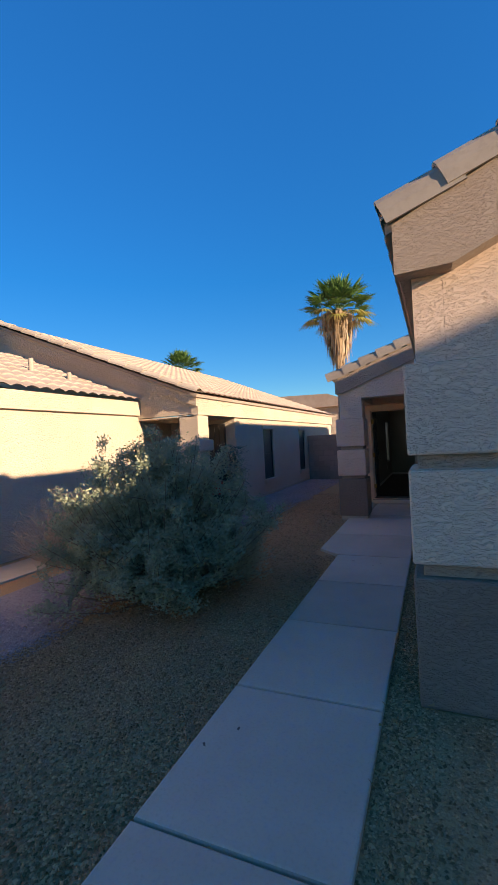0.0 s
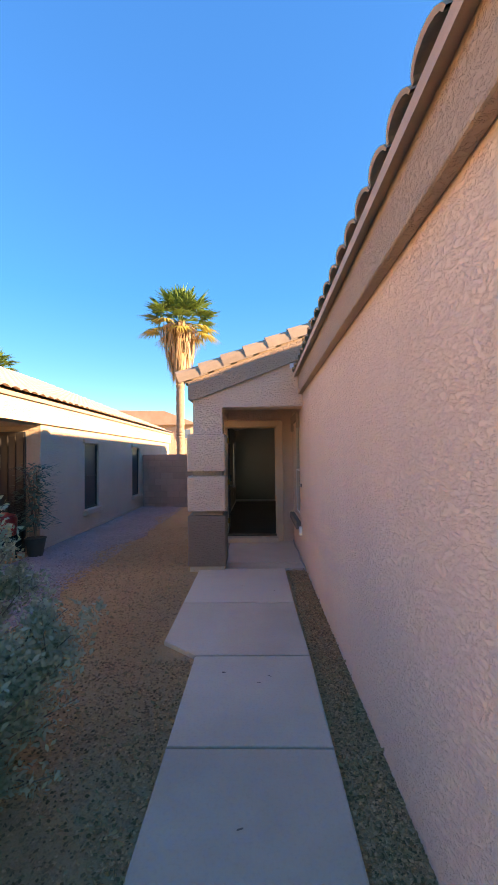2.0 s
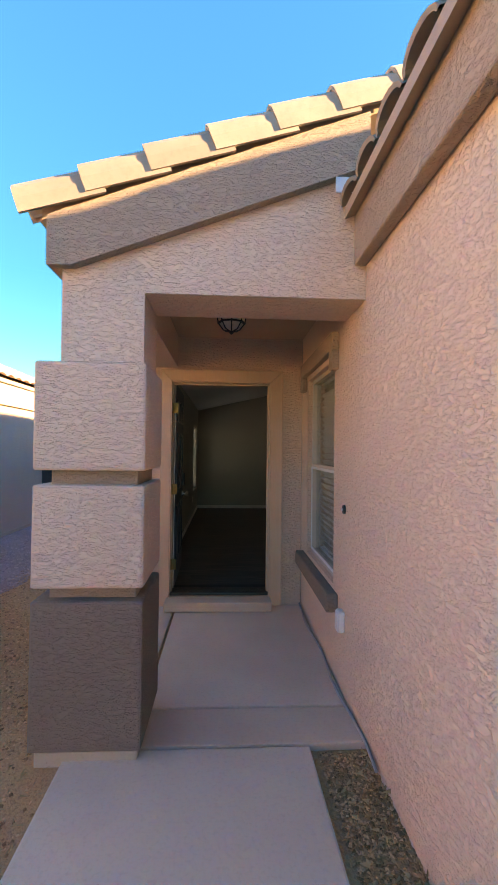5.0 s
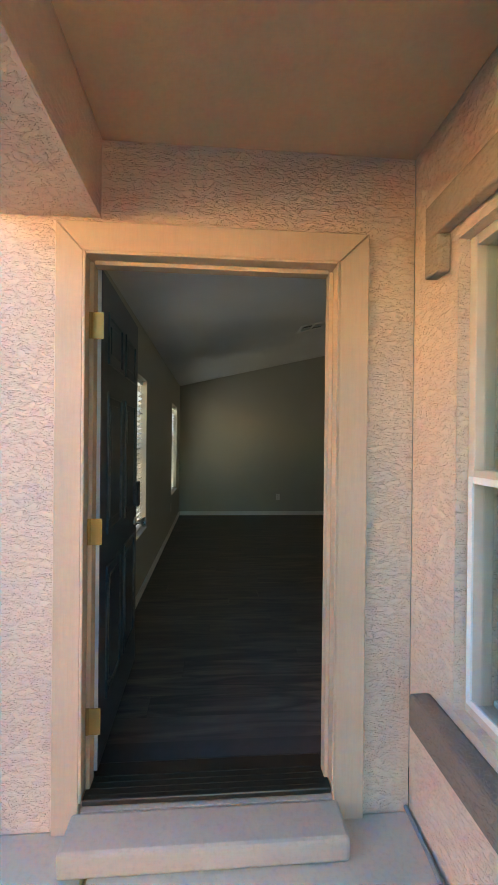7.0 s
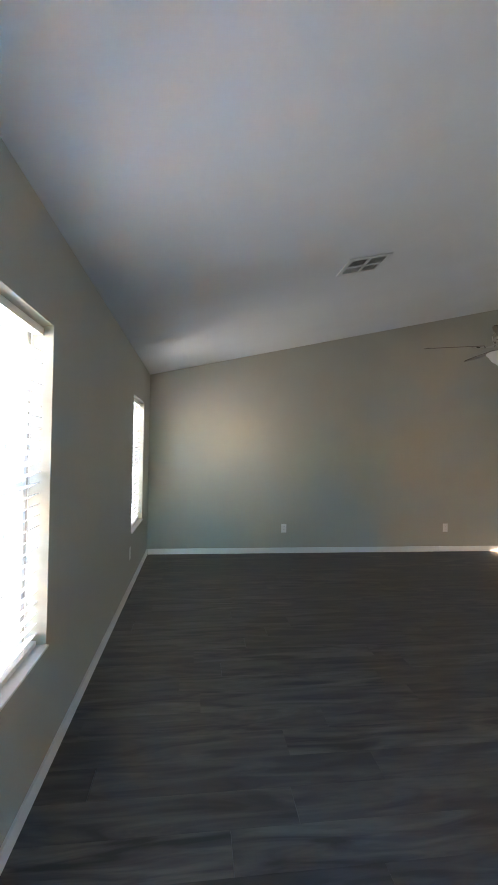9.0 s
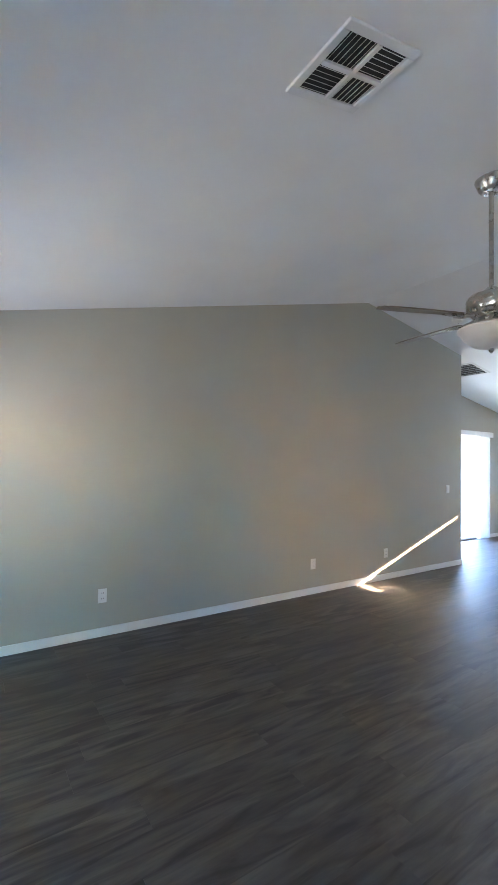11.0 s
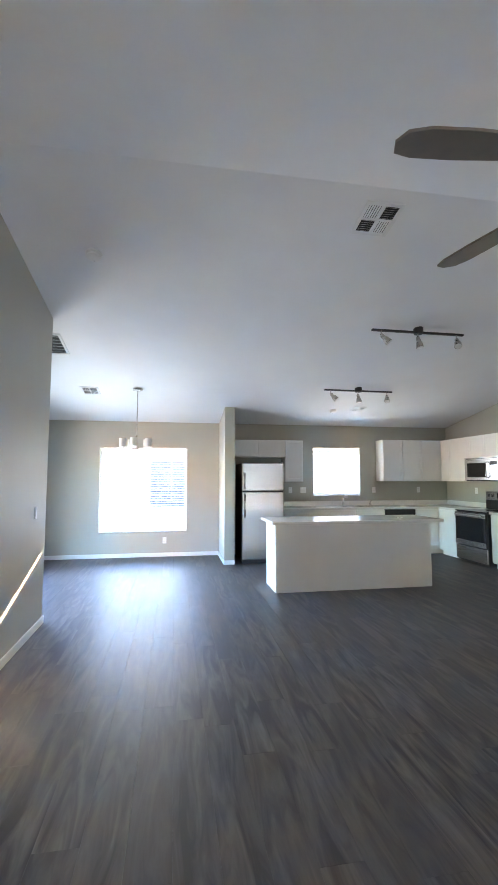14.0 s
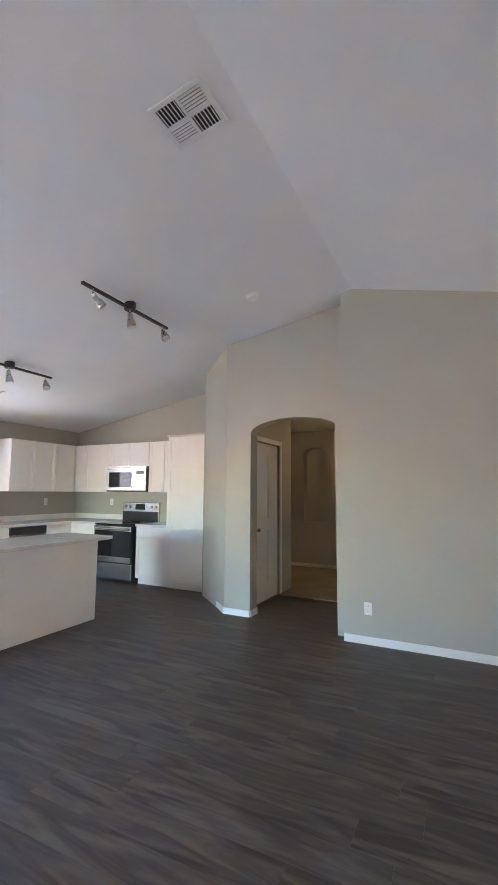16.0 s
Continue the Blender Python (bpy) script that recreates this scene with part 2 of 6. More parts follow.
def walled(axis, a, b, u0, u1, z0, z1, holes=()):
    """A wall between a and b across, u0 to u1 along, with holes (u0, u1, z0, z1) right through it."""
    bm = bmesh.new()
    us = sorted({u0, u1, *[h[0] for h in holes], *[h[1] for h in holes]})
    zs = sorted({z0, z1, *[h[2] for h in holes], *[h[3] for h in holes]})
    solid = {}
    for i in range(len(us) - 1):
        for k in range(len(zs) - 1):
            mu, mz = (us[i] + us[i + 1]) / 2, (zs[k] + zs[k + 1]) / 2
            solid[i, k] = not any(h[0] < mu < h[1] and h[2] < mz < h[3] for h in holes)
    vert = {}

    def vv(w, u, z):
        key = (w, u, z)
        if key not in vert:
            vert[key] = bm.verts.new((w, u, z) if axis == "x" else (u, w, z))
        return vert[key]
    for (i, k), s in solid.items():
        if not s:
            continue
        p = ((us[i], zs[k]), (us[i + 1], zs[k]), (us[i + 1], zs[k + 1]), (us[i], zs[k + 1]))
        for w in (a, b):
            bm.faces.new([vv(w, *q) for q in p])
        for (di, dk), (m, n) in (((0, -1), (0, 1)), ((1, 0), (1, 2)), ((0, 1), (2, 3)), ((-1, 0), (3, 0))):
            if not solid.get((i + di, k + dk)):
                bm.faces.new([vv(a, *p[m]), vv(a, *p[n]), vv(b, *p[n]), vv(b, *p[m])])
    return bm


def lathe(bm, profile, seg=24, at=(0, 0, 0), turn=None):
    """Spin a profile of (radius, height) about the z axis."""
    m = Matrix.Translation(at) @ (turn or Matrix())
    rings = [[bm.verts.new(m @ Vector((r * math.cos(2 * math.pi * k / seg), r * math.sin(2 * math.pi * k / seg), z))) for k in range(seg)] for r, z in profile]
    for lo, hi in zip(rings, rings[1:]):
        for k in range(seg):
            bm.faces.new((lo[k], lo[(k + 1) % seg], hi[(k + 1) % seg], hi[k]))
    bm.faces.new(rings[0][::-1])
    bm.faces.new(rings[-1])
    return bm


def tube(bm, points, radius, seg=10, taper=1.0):
    pts = [Vector(p) for p in points]
    rings = []
    for i, p in enumerate(pts):
        d = (pts[min(i + 1, len(pts) - 1)] - pts[max(i - 1, 0)]).normalized()
        s = d.cross(Vector((0, 0, 1)))
        s = s.normalized() if s.length > 1e-4 else Vector((1, 0, 0))
        u = s.cross(d)
        r = radius * (1 + (taper - 1) * i / max(len(pts) - 1, 1))
        rings.append([bm.verts.new(p + (s * math.cos(2 * math.pi * k / seg) + u * math.sin(2 * math.pi * k / seg)) * r) for k in range(seg)])
    for lo, hi in zip(rings, rings[1:]):
        for k in range(seg):
            bm.faces.new((lo[k], lo[(k + 1) % seg], hi[(k + 1) % seg], hi[k]))
    bm.faces.new(rings[0][::-1])
    bm.faces.new(rings[-1])
    return bm

# ground: one sheet, with the street side and the far distance
gm = bmesh.new()
n = 60
gv = {}
for i in range(n + 1):
    for k in range(n + 1):
        x, y = (i / n - 0.5) * 2, (k / n - 0.5) * 2
        x, y = math.copysign(abs(x) ** 3 * 900, x), math.copysign(abs(y) ** 3 * 900, y)
        near = abs(x) < 9 and abs(y) < 16
        gv[i, k] = gm.verts.new((x, y, -0.035 + (0.02 * noise.noise(Vector((x * 0.8, y * 0.8, 0))) if near else 0)))
for i in range(n):
    for k in range(n):
        gm.faces.new((gv[i, k], gv[i + 1, k], gv[i + 1, k + 1], gv[i, k + 1]))
thing("ground", gm, GROUND, "tan decomposed granite and dry soil yard", "ground", kind="structure")

# house shell: outer walls
thing("wall_garage_side", walled("x", 0.785, 0.95, -7.69, -0.003, -0.1, 2.78, [(-1.27, -0.31, 0.585, 2.11)]), STUCCO,
      "beige knock-down stucco side wall beside the walkway", "wall", kind="structure")
thing("wall_garage_front", walled("y", -7.69, -7.5, 0.952, 8.4, -0.1, 2.6), STUCCO, "beige stucco garage front wall", "wall", kind="structure")
bm = bmesh.new()
prism(bm, [(0.79, 2.603), (8.4, 2.603), (4.6, 4.36), (0.79, 2.76)], "y", -7.69, -7.5)
thing("wall_garage_gable", bm, STUCCO, "beige stucco gable above the garage", "wall", kind="structure")
thing("wall_garage_far", walled("x", 8.4, 8.55, -7.69, YK - 0.2, -0.1, 2.7), STUCCO, "plain beige stucco outer wall", "wall", kind="structure")
thing("wall_entry", walled("y", 0.0, 0.10, -0.80, 0.783, -0.05, 2.62, [(-0.49, 0.49, ZF, 2.15)]), STUCCO,
      "warm beige stucco wall round the front door", "wall", kind="structure")
thing("wall_left", walled("x", -0.80, XL, 0.102, YB + 0.15, -0.05, 2.50, [(1.585, 2.415, 0.638, 1.99), (4.81, 5.635, 0.638, 1.99)]), WALL_PAINT,
      "greige painted wall with two tall windows", "wall", kind="structure")
thing("wall_left_outside", walled("x", -0.83, -0.802, 0.0, YB + 0.15, -0.05, 2.50, [(1.585, 2.415, 0.638, 1.99), (4.81, 5.635, 0.638, 1.99)]), STUCCO,
      "beige stucco outer face of the side wall", "wall", kind="structure")
thing("wall_hall_right", walled("x", XR, XR + 0.12, 0.102, YR, ZF - 0.1, ceil_z(XR) + 0.02), WALL_PAINT, "greige painted entry wall", "wall", kind="structure")
bm = bmesh.new()
prism(bm, [(XR + 0.121, ZF - 0.1), (4.449, ZF - 0.1), (4.449, ceil_z(4.449) + 0.03), (RIDGE_X, RIDGE_Z + 0.03), (XR + 0.121, ceil_z(XR + 0.12) + 0.03)], "y", YR - 0.12, YR)
thing("wall_living_front", bm, WALL_PAINT, "greige painted living room wall", "wall", kind="structure")
bm = bmesh.new()
prism(bm, [(XL, ZF - 0.1), (XE, ZF - 0.1), (XE, ceil_z(XE) + 0.03), (RIDGE_X, RIDGE_Z + 0.03), (XL, EAVE_L + 0.03)], "y", YF, YF + 0.12)
thing("wall_living_far", bm, WALL_PAINT, "long greige painted living room wall under a vaulted ceiling", "wall", kind="structure")
thing("wall_dining_return", walled("x", XE - 0.12, XE, YF + 0.122, YB, ZF - 0.1, ceil_z(XE) + 0.02), WALL_PAINT, "greige painted return wall", "wall", kind="structure")
SL = (7.15, 9.02, ZF, 2.14)
bm = walled("y", YB, YB + 0.15, XE - 0.12, XK + 0.15, ZF - 0.1, 2.52, [SL])
prism(bm, [(XE - 0.12, 2.521), (XK + 0.15, 2.521), (XK + 0.15, EAVE_R), (XE - 0.12, ceil_z(XE - 0.12) + 0.03)], "y", YB, YB + 0.15)
thing("wall_dining_back", bm, WALL_PAINT, "greige painted wall with a sliding glass door", "wall", kind="structure")
DW, KW = (4.70, 6.28, 0.545, 2.09), (1.25, 2.23, 1.19, 2.135)
thing("wall_kitchen", walled("x", XK, XK + 0.16, YK - 0.15, YB, ZF - 0.1, EAVE_R + 0.03, [DW, KW]), WALL_PAINT,
      "greige painted wall with the dining and kitchen windows", "wall", kind="structure")
bm = bmesh.new()
prism(bm, [(5.85, ZF - 0.1), (XK, ZF - 0.1), (XK, EAVE_R + 0.03), (5.85, ceil_z(5.85) + 0.03)], "y", YK - 0.12, YK)
thing("wall_range", bm, WALL_PAINT, "greige painted kitchen wall behind the range", "wall", kind="structure")
thing("wall_fridge_side", walled("x", 8.97, XK - 0.002, 3.93, 4.10, ZF - 0.1, ceil_z(8.97) + 0.03), WALL_PAINT, "greige painted stub wall beside the refrigerator", "wall", kind="structure")

# arched opening to the bedroom hall, and the angled corner beside the pantry
AX0, AX1, AY = 4.56, 5.60, 0.62
pts = [(4.43, ZF - 0.1), (AX0, ZF - 0.1), (AX0, 2.17)]
for k in range(1, 16):
    a = math.pi * k / 16
    pts.append(((AX0 + AX1) / 2 - (AX1 - AX0) / 2 * math.cos(a), 2.17 + 0.16 * math.sin(a)))
pts += [(AX1, 2.17), (AX1, ZF - 0.1), (5.93, ZF - 0.1), (5.93, ceil_z(5.93) + 0.03), (4.43, ceil_z(4.43) + 0.03)]
bm = prism(bmesh.new(), pts, "y", AY - 0.12, AY + 0.06)
thing("wall_arch", bm, WALL_PAINT, "greige painted wall with an arched opening", "wall", kind="structure")
bm = prism(bmesh.new(), [(5.93, AY + 0.06), (6.62, 0.06), (6.62, -0.06), (5.93, AY - 0.11)], "z", ZF - 0.1, ceil_z(6.0) + 0.02)
thing("wall_angled", bm, WALL_PAINT, "greige painted angled wall beside the pantry", "wall", kind="structure")
thing("wall_pantry_side", walled("x", 6.55, 6.66, YK, 0.02, ZF - 0.1, ceil_z(6.6)), WALL_PAINT, "greige painted side wall of the pantry", "wall", kind="structure")

# bedroom hall behind the arch
thing("wall_hall_left", walled("x", 4.44, 4.56, -2.75, YR - 0.122, ZF - 0.1, 2.72), WALL_PAINT, "greige painted hall wall", "wall", kind="structure")
thing("wall_hall_door", walled("x", 5.72, 5.84, -0.92, AY - 0.122, ZF - 0.1, 2.72, [(-0.47, 0.30, ZF, 2.14)]), WALL_PAINT, "greige painted hall wall with a white door", "wall", kind="structure")
thing("wall_hall_side", walled("y", -0.92, -0.80, 5.842, 7.6, ZF - 0.1, 2.72), WALL_PAINT, "greige painted hall wall", "wall", kind="structure")
NX0, NX1, NZ0, NZ1 = 5.72, 6.17, 0.92, 2.22
pts = [(4.44, ZF - 0.1), (7.6, ZF - 0.1), (7.6, 2.72), ((NX0 + NX1) / 2, 2.72)]
arch = [((NX0 + NX1) / 2 + (NX1 - NX0) / 2 * math.sin(a), NZ1 + 0.12 * math.cos(a)) for a in [math.pi * k / 24 for k in range(0, 13)]]
bm = bmesh.new()
prism(bm, [(4.44, ZF - 0.1), (7.6, ZF - 0.1), (7.6, NZ0), (4.44, NZ0)], "y", -2.95, -2.75)
prism(bm, [(4.44, NZ0), (NX0, NZ0), (NX0, NZ1)] + [(2 * (NX0 + NX1) / 2 - p[0], p[1]) for p in arch[::-1]][1:] + [((NX0 + NX1) / 2, 2.72), (4.44, 2.72)], "y", -2.95, -2.75)
prism(bm, [(7.6, NZ0), (7.6, 2.72), ((NX0 + NX1) / 2, 2.72)] + arch + [(NX1, NZ0)], "y", -2.95, -2.75)
box(bm, NX0 - 0.05, NX1 + 0.05, -3.0, -2.951, NZ0 - 0.05, NZ1 + 0.2)
thing("wall_hall_end", bm, WALL_PAINT, "greige painted hall wall with an arched niche", "wall", kind="structure")
thing("wall_hall_close", walled("x", 7.6, 7.7, -2.95, -0.802, ZF - 0.1, 2.72), WALL_PAINT, "plain greige hall wall", "wall", kind="structure")
thing("ceiling_hall", box(boxed(4.44, 5.84, -0.921, AY - 0.125, 2.66, 2.76), 4.44, 7.7, -2.95, -0.922, 2.66, 2.76), CEILING_PAINT, "white hall ceiling", "ceiling", kind="structure")

# ceilings and floor
bm = prism(bmesh.new(), [(XL - 0.1, EAVE_L - 0.024), (RIDGE_X, RIDGE_Z), (XK + 0.1, EAVE_R - 0.018), (XK + 0.1, EAVE_R + 0.1), (RIDGE_X, RIDGE_Z + 0.12), (XL - 0.1, EAVE_L + 0.1)], "y", 0.1, YB + 0.1)
prism(bm, [(4.44, ceil_z(4.44)), (XK + 0.1, EAVE_R - 0.018), (XK + 0.1, EAVE_R + 0.1), (4.44, ceil_z(4.44) + 0.12)], "y", -0.8, 0.0995)
thing("ceiling", bm, CEILING_PAINT, "white textured vaulted ceiling", "ceiling", kind="structure")
thing("floor", boxed(XL - 0.02, XK + 0.02, 0.02, YB + 0.1, ZF - 0.12, ZF - 0.012), plain("subfloor", (0.06, 0.055, 0.05), 0.7), "dark grey-brown wood plank floor", "floor", kind="structure")

# more materials
ROOF_FIELD = surface("roof_tile_field", (0.31, 0.235, 0.185), (0.38, 0.30, 0.245), 0.88, 1.5, 20.0, 0.3, 0.3, 0.004)
DARK_SCREEN = plain("dark_window_screen", (0.022, 0.028, 0.036), 0.45)
IRON = plain("black_iron", (0.02, 0.018, 0.017), 0.5)
BRONZE = plain("bronze_metal", (0.09, 0.07, 0.055), 0.35, 0.8)
BRASS = plain("brass", (0.40, 0.24, 0.08), 0.4, 0.6)
NICKEL = plain("brushed_nickel", (0.55, 0.52, 0.48), 0.28, 1.0)
STEEL = surface("stainless_steel", (0.52, 0.51, 0.50), (0.58, 0.57, 0.56), 0.27, 2.0, 90.0, 0.08, 0.05, 0.0003, metal=1.0, stretch=(1, 0.05, 4))
BLACK_GLASS = plain("black_glass", (0.012, 0.012, 0.014), 0.06)
BLACK = plain("black_plastic", (0.02, 0.02, 0.022), 0.4)
PLASTIC = plain("white_plastic", (0.78, 0.77, 0.74), 0.35)
SLOT = plain("dark_slot", (0.05, 0.05, 0.05), 0.6)
DOOR_BLUE = surface("navy_door_paint", (0.026, 0.042, 0.052), (0.034, 0.052, 0.064), 0.35, 3.0, 40.0, 0.2, 0.15, 0.0006, stretch=(3, 3, 0.3))
FROST = thin("frosted_glass", (0.85, 0.83, 0.80), 0.5)
SLAT = thin("white_blind_slat", (0.80, 0.81, 0.82), 0.35)
PANE = glass("window_glass")
GREY_PANE = glass("screened_glass", (0.25, 0.26, 0.27))
BLOCK = pieces("grey_brown_block", (0.23, 0.185, 0.155), (0.29, 0.235, 0.20), 0.9, 30.0, 0.4, 0.004)
LEAF_SAGE = thin("sage_leaf", (0.31, 0.34, 0.22), 0.3)
TWIG = surface("grey_twig", (0.16, 0.12, 0.085), (0.24, 0.185, 0.14), 0.9, 5.0, 60.0)
DRY_TWIG = surface("dry_twig", (0.42, 0.30, 0.21), (0.52, 0.39, 0.28), 0.9, 5.0, 60.0)
PALM_GREEN = thin("palm_green", (0.085, 0.17, 0.04), 0.3)
PALM_YELLOW = thin("palm_yellow_green", (0.27, 0.25, 0.06), 0.3)
PALM_DRY = thin("dry_palm", (0.42, 0.29, 0.17), 0.2)
BARK = surface("palm_bark", (0.20, 0.155, 0.12), (0.28, 0.22, 0.17), 0.95, 6.0, 30.0, 0.5, 0.8, 0.02, stretch=(1, 1, 4))
RED = plain("red_enamel", (0.45, 0.03, 0.025), 0.35)
TERRACOTTA = plain("dark_pot", (0.10, 0.06, 0.045), 0.7)
GRAVEL_GREY = surface("grey_violet_gravel", (0.27, 0.215, 0.205), (0.36, 0.29, 0.275), 0.95, 1.2, 55.0, 0.8, 0.9, 0.012, spec=0.1)
RNG = random.Random(7)


# one row of barrel roof tiles: half tubes laid along a slope
def barrel(length, radius, lift=0.02, seg=8, thick=0.018, arch=0.75):
    """A half-round tile along +x, its mouth at x = 0."""
    bm = bmesh.new()
    rings = []
    for x, r, dz in ((0, radius, lift), (length, radius * 0.92, 0)):
        outer = [bm.verts.new((x, -r * math.cos(math.pi * k / seg), dz + r * arch * math.sin(math.pi * k / seg))) for k in range(seg + 1)]
        inner = [bm.verts.new((x, -(r - thick) * math.cos(math.pi * k / seg), dz + (r * arch - thick) * math.sin(math.pi * k / seg))) for k in range(seg + 1)]
        rings.append((outer, inner))
    (o0, i0), (o1, i1) = rings
    for k in range(seg):
        bm.faces.new((o0[k], o0[k + 1], o1[k + 1], o1[k]))
        bm.faces.new((i0[k + 1], i0[k], i1[k], i1[k + 1]))
        bm.faces.new((o0[k + 1], o0[k], i0[k], i0[k + 1]))
        bm.faces.new((o1[k], o1[k + 1], i1[k + 1], i1[k]))
    return bm


def tiled_field(name, x0, z0, x1, z1, y0, y1, pitch, course, material, label, seg=6):
    """A whole slope of S-shaped tiles: waves across, one small step for each course."""
    bm = bmesh.new()
    run = math.hypot(x1 - x0, z1 - z0)
    nc = max(int(run / course), 1)
    ny = int((y1 - y0) / pitch * seg)
    nx, nz = -(z1 - z0) / run, (x1 - x0) / run
    if nz < 0:
        nx, nz = -nx, -nz
    rows = []
    for c in range(nc):
        for u, lift in ((c / nc, 0.03), ((c + 1) / nc, 0.0)):
            row = []
            for k in range(ny + 1):
                y = y0 + (y1 - y0) * k / ny
                h = lift + 0.038 * abs(math.sin(math.pi * (y - y0) / pitch)) ** 0.8
                row.append(bm.verts.new((x0 + (x1 - x0) * u + nx * h, y, z0 + (z1 - z0) * u + nz * h)))
            rows.append(row)
    for a, b in zip(rows, rows[1:]):
        for k in range(ny):
            bm.faces.new((a[k], a[k + 1], b[k + 1], b[k]))
    return thing(name, bm, material, label, "roof", kind="structure")


def slab_roof(name, pts, material, label, drop=0.06):
    bm = bmesh.new()
    bm.faces.new([bm.verts.new(p) for p in pts])
    r = bmesh.ops.extrude_face_region(bm, geom=bm.faces[:])
    for v in r["geom"]:
        if isinstance(v, bmesh.types.BMVert):
            v.co.z -= drop
    return thing(name, bm, material, label, "roof", kind="structure")


# roofs of the house: decks, tile fields, fascias
GS, MS = 0.42, 0.372
slab_roof("roof_deck_garage", [(0.66, -7.80, 2.765), (0.66, -1.95, 2.765), (4.6, -1.95, 4.42), (4.6, -7.80, 4.42)], FASCIA, "tan painted roof edge boards")
slab_roof("roof_deck_garage_far", [(4.6, -7.80, 4.42), (4.6, -1.95, 4.42), (8.6, -1.95, 2.74), (8.6, -7.80, 2.74)], FASCIA, "tan painted roof edge boards")
slab_roof("roof_deck_main", [(-0.90, -1.95, 2.70), (-0.90, 8, 2.70), (4.4, 8, 4.67), (4.4, -1.95, 4.67)], FASCIA, "tan painted roof edge boards")
slab_roof("roof_deck_main_far", [(4.4, -1.95, 4.67), (4.4, 8, 4.67), (10.4, 8, 2.72), (10.4, -1.95, 2.72)], FASCIA, "tan painted roof edge boards")
tiled_field("roof_garage", 0.70, 2.79, 4.6, 4.43, -7.85, -1.9, 0.27, 0.38, ROOF_FIELD, "tan concrete barrel tile garage roof")
tiled_field("roof_main", -0.86, 2.735, 4.4, 4.69, -1.9, 8.0, 0.27, 0.38, ROOF_FIELD, "tan concrete barrel tile main roof")

# stucco bands under the eaves
bm = boxed(0.715, 0.784, -7.76, -1.932, 2.465, 2.745, 0.012)
thing("trim_eave_band", bm, STUCCO_TRIM, "rough tan stucco band under the eave", "trim", kind="structure")
thing("trim_gable_band", prism(bmesh.new(), [(0.700, 2.46), (1.0, 2.47), (4.6, 4.10), (8.2, 2.5), (8.5, 2.5), (8.5, 2.72), (4.6, 4.38), (0.700, 2.745)], "y", -7.83, -7.692),
      STUCCO_TRIM, "rough tan stucco band along the garage gable", "trim", kind="structure")

# pilaster at the garage corner: painted base and two blocks with recessed joints
pil = root("garage_pilaster", (0.95, -7.6, 0), "stucco corner pilaster with a dark painted base", "pilaster")
# core in the darker trim stucco, so that its recessed joints show
part("core", boxed(0.77, 1.5, -7.715, -7.27, -0.05, 1.93, 0.008), STUCCO_TRIM, pil, "recessed joints, tan and darker than the upper blocks")
part("base_block", boxed(0.715, 1.52, -7.775, -7.24, -0.03, 0.725, 0.015), STUCCO_BASE, pil, "dark brown painted stucco base")
part("middle_block", boxed(0.715, 1.52, -7.775, -7.24, 0.80, 1.345, 0.015), STUCCO, pil)
part("top_block", boxed(0.715, 1.52, -7.775, -7.24, 1.43, 1.955, 0.015), STUCCO, pil)
part("footing", boxed(0.74, 1.5, -7.75, -7.26, -0.12, -0.031), CONCRETE, pil, "bare concrete footing")

# entry porch: gabled front with a deep opening, pillar, side beam, ceiling
OX0, OX1 = -0.38, 0.783
def rake(x, z0):
    return z0 + MS * (x + 0.80)
bm = prism(bmesh.new(), [(-0.80, 1.90), (OX0, 1.90), (OX0, 2.29), (OX1, 2.29), (OX1, rake(OX1, 2.62)), (-0.80, 2.62)], "y", -1.93, -1.54)
thing("wall_porch_front", bm, STUCCO, "beige stucco gabled porch front", "wall", kind="structure")
thing("trim_porch_band", prism(bmesh.new(), [(-0.86, 2.40), (-0.74, 2.40), (OX1, rake(OX1, 2.385)), (OX1, rake(OX1, 2.672)), (-0.86, 2.65)], "y", -1.99, -1.931), STUCCO_TRIM,
      "rough tan stucco band along the porch gable", "trim", kind="structure")
thing("trim_porch_side_band", boxed(-0.86, -0.802, -1.93, 8, 2.40, 2.65), STUCCO_TRIM, "rough tan stucco band under the eave", "trim", kind="structure")
pillar = root("porch_pillar", (-0.62, -1.76, 0), "square stucco porch pillar with a dark painted base and recessed joints", "pillar")
# joints darker than the upper blocks: the core is trim stucco
part("core", boxed(-0.80, -0.382, -2.02, -1.60, 0.0, 1.899, 0.006), STUCCO_TRIM, pillar, "recessed joints, tan and darker than the upper blocks")
part("base_block", boxed(-0.865, -0.335, -2.09, -1.57, 0.05, 0.755, 0.014), STUCCO_BASE, pillar, "dark brown painted stucco base")
part("middle_block", boxed(-0.865, -0.335, -2.09, -1.57, 0.815, 1.305, 0.014), STUCCO, pillar)
part("top_block", boxed(-0.865, -0.335, -2.09, -1.57, 1.375, 1.898, 0.014), STUCCO, pillar)
part("footing", boxed(-0.84, -0.355, -2.07, -1.59, -0.05, 0.049, 0.01), CONCRETE, pillar, "bare concrete foot")
thing("beam_porch", boxed(-0.80, -0.42, -1.538, -0.002, 2.27, 2.70), STUCCO, "tan stucco beam over the open side of the porch", "beam", kind="structure")
thing("ceiling_porch", boxed(-0.418, 0.783, -1.538, -0.002, 2.56, 2.66), STUCCO_FINE, "smooth tan porch ceiling", "ceiling", kind="structure")
thing("trim_flashing", boxed(0.60, 0.72, -2.0, -1.992, 2.82, 2.90), plain("white_flashing", (0.6, 0.62, 0.64), 0.4), "small pale metal roof flashing", "flashing", kind="structure")

